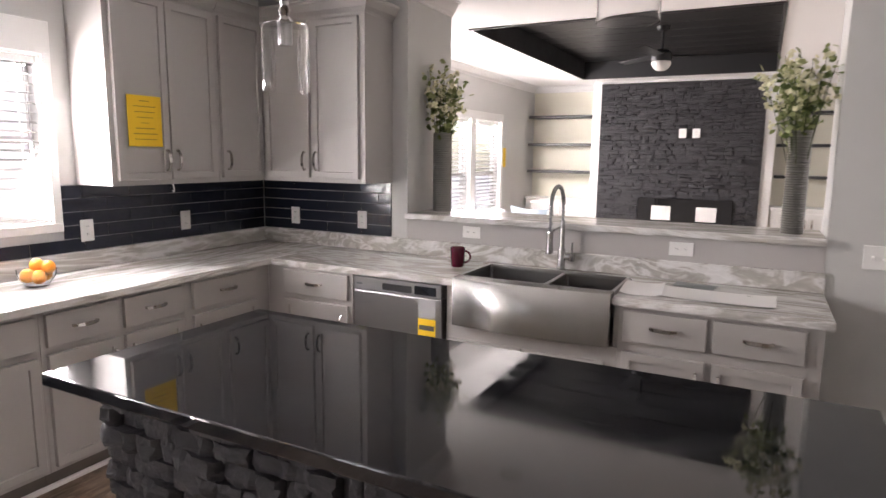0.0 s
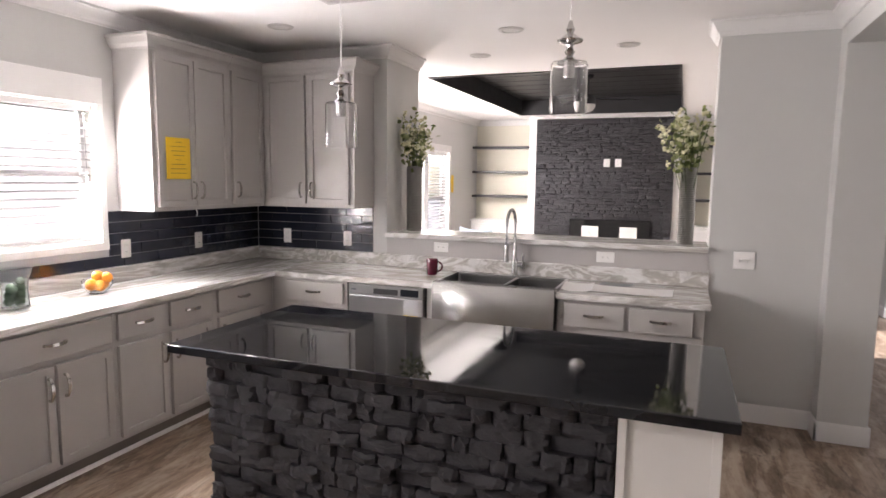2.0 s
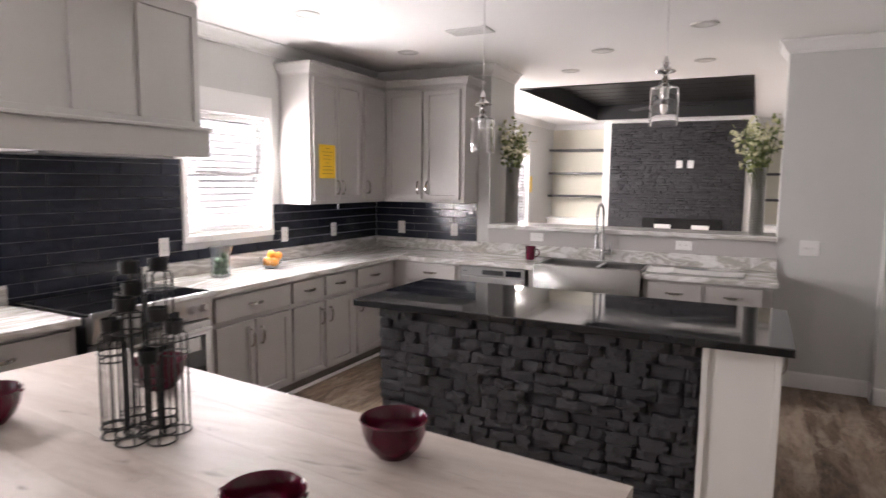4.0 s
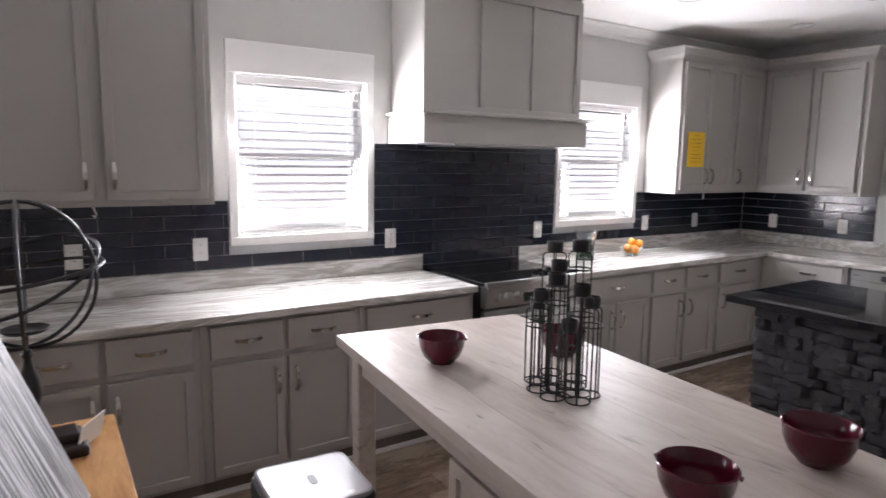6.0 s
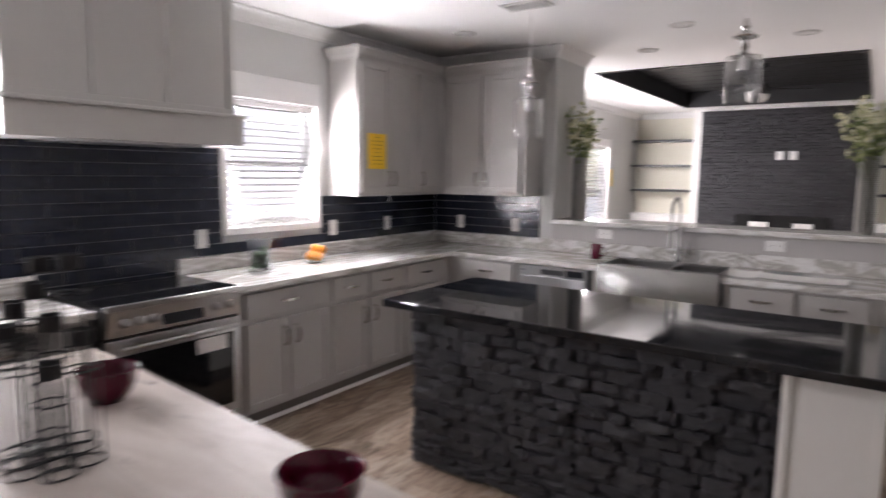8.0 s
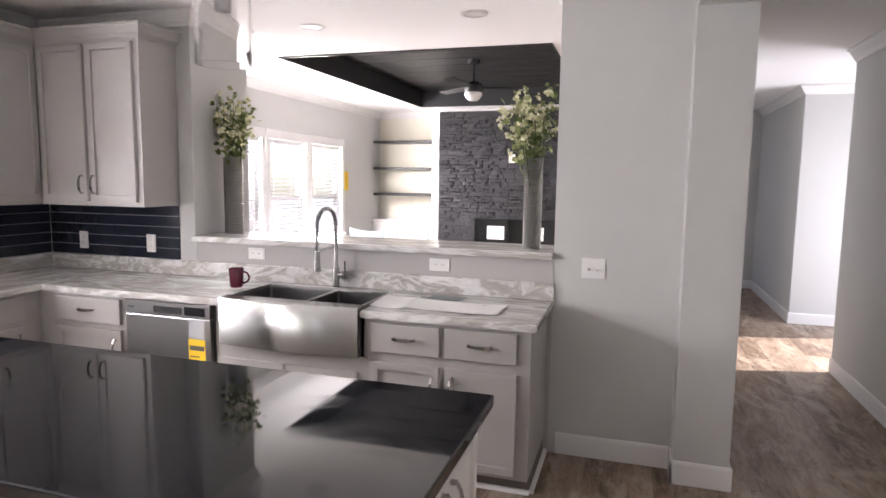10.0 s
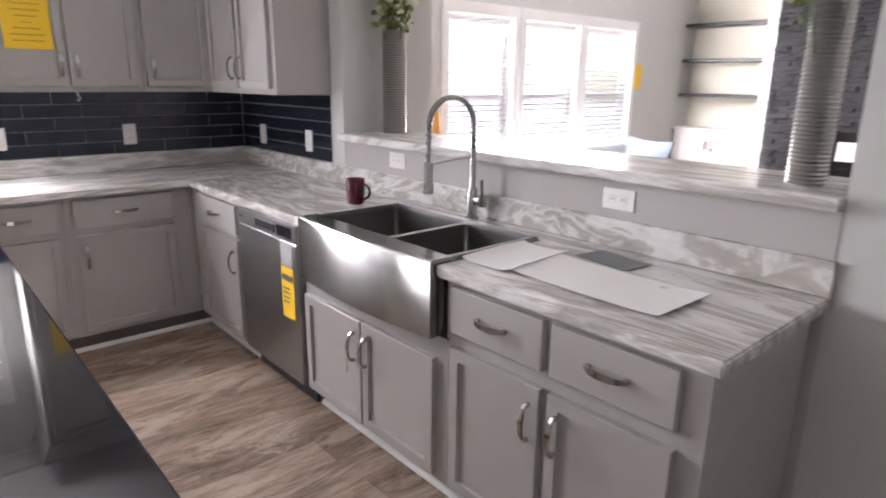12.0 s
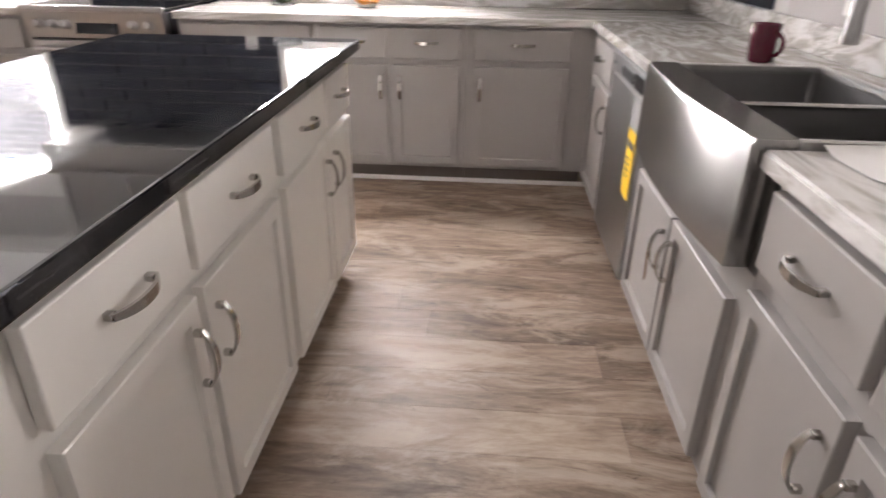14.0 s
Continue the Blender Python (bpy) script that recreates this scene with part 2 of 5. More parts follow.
def planks(name, along, stops, rough, grain=26.0, knots=0.5, strength=0.15):
    """Wood boards: tone by board, streaks along x or y, darker knots."""
    m, nt, b = material(name, rough)
    b.inputs["Specular IOR Level"].default_value = 0.38
    s = (0.2, 1, 1) if along == "x" else (1, 0.2, 1)
    s2 = (0.3, 1, 1) if along == "x" else (1, 0.3, 1)
    r = piece_random(nt)
    streak = noise_of(nt, grain, s, 9, 0.9, 0.7)
    cloud = noise_of(nt, 6.5, s2, 6, 1.2)
    f = maths(nt, "ADD", maths(nt, "MULTIPLY", streak, 0.62), maths(nt, "ADD", maths(nt, "MULTIPLY", cloud, 0.5), maths(nt, "MULTIPLY", r, 0.10)))
    col = ramp(nt, maths(nt, "SUBTRACT", f, 0.11), stops)
    spots = ramp(nt, noise_of(nt, 13, s2, 4, 1.4), ((0.64, (0, 0, 0)), (0.74, (knots, knots, knots))))
    col = mixed(nt, spots, col, tuple(c * 0.3 for c in stops[0][1]))
    nt.links.new(col, b.inputs["Base Color"])
    nt.links.new(maths(nt, "ADD", maths(nt, "MULTIPLY", streak, 0.25), rough - 0.12), b.inputs["Roughness"])
    bump(nt, b, streak, strength, 0.0015)
    return m


def vinyl_floor():
    """Rustic wood-look vinyl: brown boards with pale worn patches, fine grain and short dark knots along y."""
    m, nt, b = material("grey_brown_vinyl_planks", 0.5)
    b.inputs["Specular IOR Level"].default_value = 0.38
    r = piece_random(nt)
    grain = noise_of(nt, 34, (1, 0.2, 1), 8, 0.6, 0.7)
    band = noise_of(nt, 8, (1, 0.28, 1), 8, 0.8, 0.68)
    f = maths(nt, "ADD", maths(nt, "MULTIPLY", grain, 0.42), maths(nt, "ADD", maths(nt, "MULTIPLY", band, 0.58), maths(nt, "MULTIPLY", r, 0.14)))
    col = ramp(nt, maths(nt, "SUBTRACT", f, 0.09), ((0.33, (0.085, 0.055, 0.037)), (0.43, (0.185, 0.130, 0.093)), (0.53, (0.29, 0.215, 0.16)), (0.65, (0.41, 0.325, 0.25))))
    worn = ramp(nt, noise_of(nt, 5.5, (1, 0.32, 1), 10, 0.8, 0.72), ((0.50, (0, 0, 0)), (0.60, (0.6, 0.6, 0.6))))
    col = mixed(nt, worn, col, (0.48, 0.395, 0.315))
    knots = ramp(nt, noise_of(nt, 15, (1, 0.45, 1), 7, 0.8, 0.68), ((0.63, (0, 0, 0)), (0.70, (0.8, 0.8, 0.8))))
    col = mixed(nt, knots, col, (0.055, 0.034, 0.024))
    nt.links.new(col, b.inputs["Base Color"])
    nt.links.new(maths(nt, "ADD", maths(nt, "MULTIPLY", band, 0.25), 0.36), b.inputs["Roughness"])
    bump(nt, b, grain, 0.15, 0.0015)
    return m


LEAF = leaf_material()
STEEL = steel("brushed_steel", 0.30, (0.46, 0.455, 0.45), (1, 1, 1), 0.5)
DARK_STEEL = steel("grey_machine_steel", 0.34, (0.38, 0.38, 0.38), (1, 1, 1))
FAUCET = steel("dark_nickel", 0.26, (0.40, 0.395, 0.39), (1, 1, 1))
STEEL_V = steel("brushed_apron_steel", 0.21, (0.40, 0.395, 0.385), (1, 1, 0.3), 0.9)
BASIN = steel("basin_steel", 0.33, (0.33, 0.325, 0.32), (1, 1, 1))
NICKEL = steel("brushed_nickel", 0.17, (0.50, 0.485, 0.46), (1, 1, 1))
CHROME = steel("chrome", 0.10, (0.62, 0.61, 0.60), (1, 1, 1), 0.0)
VASE_METAL = steel("ribbed_tin", 0.34, (0.30, 0.295, 0.285), (1, 1, 1))
GLASS = glass("clear_glass")
JAR_GLASS = glass("thick_grey_glass", (0.80, 0.85, 0.86), 0.12)
PANE = glass("window_glass")
BLACK_GLASS = painted("black_glass", (0.008, 0.008, 0.009), 0.05, 0.1, 0.0)
DARK_DISPLAY = painted("dark_display", (0.012, 0.014, 0.018), 0.12, 0.1, 0.0)
SLAT = slat_material()
COUNTER_X = laminate("veined_laminate_along_x", "x")
COUNTER_Y = laminate("veined_laminate_along_y", "y")
UPSTAND_X = laminate("wavy_laminate_along_x", "x", 0.5, 3.6)
GRANITE = granite()
SLATE = slate()
TILE = tile_glaze()
FLOOR_WOOD = vinyl_floor()
TABLE_WOOD = planks("whitewashed_wood", "x", ((0.24, (0.25, 0.19, 0.155)), (0.40, (0.43, 0.37, 0.33)), (0.62, (0.55, 0.495, 0.455))), 0.42, 18, 0.75)
PINE = planks("honey_pine", "x", ((0.25, (0.16, 0.055, 0.016)), (0.42, (0.36, 0.16, 0.048)), (0.60, (0.60, 0.33, 0.13))), 0.38, 16, 0.9)
TRAY_WOOD = planks("black_stained_boards", "x", ((0.2, (0.006, 0.006, 0.007)), (0.5, (0.016, 0.015, 0.015)), (0.8, (0.026, 0.024, 0.023))), 0.38, 16, 0.2)


def streaked_canvas():
    """Fine black and white brush streaks that run up the panel itself."""
    m, nt, b = material("black_white_streaked_canvas", 0.5)
    at = nt.nodes.new("ShaderNodeTexCoord")
    mul = nt.nodes.new("ShaderNodeVectorMath")
    mul.operation = "MULTIPLY"
    mul.inputs[1].default_value = (1.0, 1.0, 0.035)
    tex = nt.nodes.new("ShaderNodeTexNoise")
    tex.inputs["Scale"].default_value, tex.inputs["Detail"].default_value, tex.inputs["Roughness"].default_value = 75.0, 6.0, 0.7
    nt.links.new(at.outputs["Object"], mul.inputs[0])
    nt.links.new(mul.outputs[0], tex.inputs["Vector"])
    nt.links.new(ramp(nt, tex.outputs[0], ((0.42, (0.015, 0.015, 0.018)), (0.49, (0.16, 0.16, 0.18)), (0.54, (0.72, 0.72, 0.75)))), b.inputs["Base Color"])
    bump(nt, b, tex.outputs[0], 0.3)
    return m


CANVAS = streaked_canvas()


# ---- building helpers ----
def finish(name, bm, mat, smooth=False):
    me = bpy.data.meshes.new(name)
    bmesh.ops.recalc_face_normals(bm, faces=bm.faces)
    bm.to_mesh(me)
    bm.free()
    me.materials.append(mat)
    if smooth:
        me.polygons.foreach_set("use_smooth", [True] * len(me.polygons))
        me.set_sharp_from_angle(angle=radians(40))
    return me


def part(name, bm, mat, parent, label="", smooth=False):
    """One mesh object under a thing or a part, in that thing's own coordinates."""
    ob = new(name, finish(name, bm, mat, smooth))
    ob.parent = parent
    return tagged(ob, label)


def thing(name, m, label, category, group=""):
    ob = new(name)
    ob.empty_display_size = 0.1
    ob.matrix_world = m
    return tagged(ob, label, category, group)


def structure(name, bm, mat, label="", smooth=False):
    return tagged(new(name, finish(name, bm, mat, smooth)), label, kind="structure")


def box(bm, x0, x1, y0, y1, z0, z1, bevel=0.0, segs=1):
    made = bmesh.ops.create_cube(bm, size=1.0, matrix=Matrix.Translation(((x0 + x1) / 2, (y0 + y1) / 2, (z0 + z1) / 2)) @ Matrix.Diagonal((x1 - x0, y1 - y0, z1 - z0, 1)))
    if bevel:
        edges = list({e for v in made["verts"] for e in v.link_edges})
        bmesh.ops.bevel(bm, geom=edges, offset=bevel, segments=segs, affect="EDGES", profile=0.5)
    return bm


def one_box(*a, **k):
    return box(bmesh.new(), *a, **k)


def lathe(bm, profile, segs=24, cx=0.0, cy=0.0, z0=0.0, rib=0.0, ribs=0):
    """A turned shape from (radius, height) pairs; closed at radius 0."""
    rings = []
    for r, z in profile:
        if r < 1e-5:
            rings.append([bm.verts.new((cx, cy, z0 + z))])
        else:
            rings.append([bm.verts.new((cx + r * math.cos(2 * math.pi * i / segs), cy + r * math.sin(2 * math.pi * i / segs), z0 + z)) for i in range(segs)])
    for a, b in zip(rings, rings[1:]):
        for i in range(segs):
            j = (i + 1) % segs
            if len(a) == 1 and len(b) == 1:
                continue
            if len(a) == 1:
                bm.faces.new((a[0], b[i], b[j]))
            elif len(b) == 1:
                bm.faces.new((a[i], b[0], a[j]))
            else:
                bm.faces.new((a[i], b[i], b[j], a[j]))
    return bm


def tube(bm, points, r, segs=8, closed=False):
    """A round bar swept along points."""
    pts = [Vector(p) for p in points]
    n = len(pts)
    rings, side = [], None
    for i, p in enumerate(pts):
        a = pts[(i - 1) % n] if closed or i else p
        b = pts[(i + 1) % n] if closed or i < n - 1 else p
        d = (b - a).normalized()
        if side is None:
            side = d.orthogonal().normalized()
        side = (side - d * side.dot(d)).normalized()
        up = d.cross(side)
        rr = r(i / max(1, n - 1)) if callable(r) else r
        rings.append([bm.verts.new(p + rr * (math.cos(2 * math.pi * k / segs) * side + math.sin(2 * math.pi * k / segs) * up)) for k in range(segs)])
    pairs = list(zip(rings, rings[1:])) + ([(rings[-1], rings[0])] if closed else [])
    for a, b in pairs:
        for k in range(segs):
            bm.faces.new((a[k], a[(k + 1) % segs], b[(k + 1) % segs], b[k]))
    if not closed:
        bm.faces.new(rings[0][::-1])
        bm.faces.new(rings[-1])
    return bm


def ring_points(cx, cy, z, r, n=20):
    return [(cx + r * math.cos(2 * math.pi * i / n), cy + r * math.sin(2 * math.pi * i / n), z) for i in range(n)]


def pierced(axis, lo, hi, u0, u1, z0, z1, holes):
    """A slab across an axis ('x', 'y' or 'z') from lo to hi, over u and v, with openings (u0, u1, v0, v1) cut through."""
    us = sorted({u0, u1, *[c for h in holes for c in h[:2]]})
    vs = sorted({z0, z1, *[c for h in holes for c in h[2:]]})
    solid = {}
    for i in range(len(us) - 1):
        for j in range(len(vs) - 1):
            uc, vc = (us[i] + us[i + 1]) / 2, (vs[j] + vs[j + 1]) / 2
            solid[i, j] = not any(h[0] < uc < h[1] and h[2] < vc < h[3] for h in holes)
    bm = bmesh.new()
    verts = {}

    def v(i, j, k):
        if (i, j, k) not in verts:
            w = (lo, hi)[k]
            a, b = us[i], vs[j]
            verts[i, j, k] = bm.verts.new({"x": (w, a, b), "y": (a, w, b), "z": (a, b, w)}[axis])
        return verts[i, j, k]
    for (i, j), s in solid.items():
        if not s:
            continue
        for k in (0, 1):
            bm.faces.new((v(i, j, k), v(i + 1, j, k), v(i + 1, j + 1, k), v(i, j + 1, k)))
        for di, dj, a, b in ((-1, 0, (0, 0), (0, 1)), (1, 0, (1, 0), (1, 1)), (0, -1, (0, 0), (1, 0)), (0, 1, (0, 1), (1, 1))):
            if not solid.get((i + di, j + dj), False):
                p, q = (i + a[0], j + a[1]), (i + b[0], j + b[1])
                bm.faces.new((v(*p, 0), v(*q, 0), v(*q, 1), v(*p, 1)))
    return bm


def profile_run(bm, outline, p, q, out):
    """Moulding: an outline of (distance from the wall, height) carried from p to q; out is the way off the wall."""
    p, q, out = Vector(p), Vector(q), Vector(out)
    ends = [[bm.verts.new(e + out * d + Vector((0, 0, h))) for d, h in outline] for e in (p, q)]
    n = len(outline)
    for i in range(n):
        bm.faces.new((ends[0][i], ends[0][(i + 1) % n], ends[1][(i + 1) % n], ends[1][i]))
    bm.faces.new(ends[0])
    bm.faces.new(ends[1][::-1])
    return bm


def mitred_run(bm, outline, points, side=1):
    """Moulding carried along level points, mitred at its corners; side 1 stands off to the left of the way walked."""
    pts = [Vector(p) for p in points]
    outs = [Vector((-(b - a).y, (b - a).x, 0)).normalized() * side for a, b in zip(pts, pts[1:])]
    rings = []
    for i, p in enumerate(pts):
        a, b = outs[max(0, i - 1)], outs[min(i, len(outs) - 1)]
        m = (a + b) / (1 + a.dot(b))
        rings.append([bm.verts.new(p + m * d + Vector((0, 0, h))) for d, h in outline])
    n = len(outline)
    for a, b in zip(rings, rings[1:]):
        for i in range(n):
            bm.faces.new((a[i], a[(i + 1) % n], b[(i + 1) % n], b[i]))
    bm.faces.new(rings[0])
    bm.faces.new(rings[-1][::-1])
    return bm


CROWN = [(0, 0), (0, -0.10), (0.010, -0.10), (0.014, -0.085), (0.030, -0.07), (0.050, -0.035), (0.062, -0.018), (0.075, -0.014), (0.075, 0)]
BASE = [(0, 0.003), (0.014, 0.003), (0.014, 0.115), (0.009, 0.13), (0, 0.13)]
CAB_CROWN = [(-0.02, 0), (0.004, 0), (0.008, 0.012), (0.030, 0.035), (0.046, 0.07), (0.052, 0.078), (0.052, 0.095), (-0.02, 0.095)]
H = 2.70

# ---- the setting ----
WIN_A, WIN_B = (-4.20, -3.42, 1.195, 2.09), (-1.79, -0.98, 1.195, 2.09)
WIN_C = (-7.3, -5.9, 0.6, 2.1)
LIVING_WINS = [(2.57, 3.40, 0.62, 2.06), (3.58, 4.42, 0.62, 2.06), (4.58, 5.46, 0.62, 2.06)]
structure("wall_west", pierced("x", -0.15, 0.0, -7.75, 7.1, 0, H, [WIN_A, WIN_B, WIN_C, *LIVING_WINS]), WALL, "pale grey painted wall with window openings")
structure("wall_south", one_box(0.0, 5.86, -7.75, -7.6, 0, H), WALL, "pale grey painted wall")
structure("wall_east", one_box(5.86, 6.0, -7.6, 3.02, 0, H), WALL, "pale grey painted wall of the passage")
structure("wall_passage", one_box(5.95, 7.4, 5.0, 7.6, 0, H), WALL, "pale grey painted wall corner at the end of the passage")
structure("wall_alcove", pierced("x", 7.4, 7.55, 2.9, 5.0, 0, H, [(3.3, 4.7, 0.3, 2.1)]), WALL, "pale grey wall with a bright opening")
structure("wall_alcove_side", one_box(6.0, 7.4, 2.88, 3.02, 0, H), WALL)
structure("wall_north", one_box(0.0, 4.62, 6.95, 7.1, 0, H + 0.4), WALL, "pale grey painted end wall of the living room")
structure("wall_passage_end", one_box(4.62, 5.95, 7.45, 7.6, 0, H), WALL)
structure("wall_living_east", one_box(4.50, 4.62, 1.02, 6.95, 0, H), WALL, "pale grey painted wall between living room and passage")
structure("wall_stub", one_box(0.0, 1.295, 0.65, 1.28, 0, H), WALL, "pale grey painted wall stub behind the corner cabinets")
structure("wall_switch", one_box(3.755, 4.44, 0.65, 1.02, 0, H), WALL, "pale grey painted wall with a light switch")
structure("wall_column", one_box(4.44, 4.72, 0.475, 1.02, 0, H), WALL, "pale grey painted column beside the passage")
structure("wall_half", one_box(1.295, 2.505, 0.652, 0.98, 0, 1.155), HALFWALL, "grey panelled half wall under the bar ledge")
structure("wall_half_panel", one_box(2.505, 3.755, 0.646, 0.98, 0, 1.155), HALFWALL, "grey panelled half wall under the bar ledge")
# Thin panels added over the alcove backs, coloured as if warmly lit.
for k, xs in enumerate(((0.002, 1.058), (3.542, 4.498))):
    structure(f"wall_alcove_back_{k + 1}", one_box(*xs, 6.936, 6.9495, 0.002, 2.595), WARM_LIT, "alcove back panel with warm light put into its cream colour")
structure("beam", one_box(4.44, 4.72, -7.6, 0.475, 2.475, H), WALL, "pale grey painted dropped beam above the passage")
structure("ceiling", pierced("z", H, H + 0.08, -0.15, 7.55, -7.75, 7.6, [(1.0, 3.5, 2.2, 6.15)]), CEILING, "white textured ceiling with a recessed tray")
structure("floor", one_box(-0.15, 7.55, -7.75, 7.6, -0.12, -0.004), FLOOR_WOOD, "grey-brown wood-look vinyl plank floor")
# Added slab that keeps bright sky out of the blind gaps; no real building.
structure("backdrop", one_box(-7.3, -7.0, -16, 14, -0.6, 4.4), BACKDROP_GREY, "plain pale backdrop added beyond the windows to hide the sky")
structure("ground", one_box(-60, 60, -60, 60, -0.7, -0.6), GROUND, "pale open gravel ground outside")

# Tray over the living room: black boards, with a stepped border.
bm = pierced("z", 2.955, 3.0, 0.9, 3.6, 2.1, 6.25, [])
structure("ceiling_tray", bm, TRAY_WOOD, "black stained boards of the ceiling tray")
bm = bmesh.new()
for i in range(10):
    y = 2.24 + i * 0.39
    box(bm, 1.0, 3.5, y, y + 0.375, 2.93, 2.954, 0.004)
structure("ceiling_tray_boards", bm, TRAY_WOOD, "black stained boards of the ceiling tray")
bm = bmesh.new()
for a in ((0.93, 0.999, 2.13, 6.22), (3.501, 3.57, 2.13, 6.22), (0.999, 3.501, 2.13, 2.199), (0.999, 3.501, 6.151, 6.22)):
    box(bm, *a, H + 0.081, 2.954)
for a in ((1.002, 1.022, 2.2, 6.15), (3.478, 3.498, 2.2, 6.15), (1.022, 3.478, 2.202, 2.222), (1.022, 3.478, 6.128, 6.148)):
    box(bm, *a, H - 0.012, 2.93)
structure("trim_tray", bm, BLACK_PAINT, "black border of the ceiling tray")


def crown(name, *runs):
    bm = bmesh.new()
    for run in runs:
        mitred_run(bm, CROWN, [(*p, H - 0.002) for p in run])
    return structure(name, bm, WHITE, "white crown moulding under the ceiling")


crown("trim_crown_west", ((0, -3.25), (0, -7.6)), ((1.295, 1.28), (1.295, 0.65), (0, 0.65), (0, -2.0)), ((4.5, 1.02), (4.5, 6.95), (0, 6.95), (0, 1.28), (1.295, 1.28)))
crown("trim_crown_switch", ((4.44, -7.6), (4.44, 0.65), (3.755, 0.65), (3.755, 1.02)))
crown("trim_crown_passage", ((5.86, -7.6), (5.86, 3.02)), ((7.4, 5.0), (5.95, 5.0), (5.95, 7.45)))


def baseboard(name, *runs):
    bm = bmesh.new()
    for p, q, out in runs:
        profile_run(bm, BASE, (*p, 0), (*q, 0), (*out, 0))
    return structure(name, bm, WHITE, "white painted baseboard")


baseboard("baseboard_switch", ((3.80, 0.65), (4.426, 0.65), (0, -1)), ((4.44, 0.461), (4.44, 0.65), (-1, 0)), ((4.426, 0.475), (4.734, 0.475), (0, -1)), ((4.72, 0.475), (4.72, 1.02), (1, 0)))
baseboard("baseboard_passage", ((5.86, -7.6), (5.86, 3.02), (-1, 0)), ((5.936, 5.0), (7.4, 5.0), (0, -1)), ((5.95, 5.0), (5.95, 7.45), (-1, 0)), ((4.62, 1.02), (4.62, 7.45), (1, 0)), ((4.62, 7.45), (5.95, 7.45), (0, -1)))
baseboard("baseboard_west", ((0, -7.6), (0, -5.34), (1, 0)), ((0, -7.6), (5.86, -7.6), (0, 1)))


# ---- windows ----
SLAT_MESH = {}


def slat_mesh(width):
    key = round(width, 3)
    if key not in SLAT_MESH:
        bm = bmesh.new()
        w, d, n = width, 0.024, 4
        rows = [[bm.verts.new((x, d * (2 * i / n - 1), 0.004 * (1 - (2 * i / n - 1) ** 2))) for i in range(n + 1)] for x in (-w / 2, w / 2)]
        low = [[bm.verts.new((x, d * (2 * i / n - 1), 0.004 * (1 - (2 * i / n - 1) ** 2) - 0.0025)) for i in range(n + 1)] for x in (-w / 2, w / 2)]
        for i in range(n):
            bm.faces.new((rows[0][i], rows[0][i + 1], rows[1][i + 1], rows[1][i]))
            bm.faces.new((low[0][i], low[0][i + 1], low[1][i + 1], low[1][i]))
        bm.faces.new((rows[0][0], rows[1][0], low[1][0], low[0][0]))
        bm.faces.new((rows[0][n], rows[1][n], low[1][n], low[0][n]))
        SLAT_MESH[key] = finish("slat", bm, SLAT, True)
    return SLAT_MESH[key]


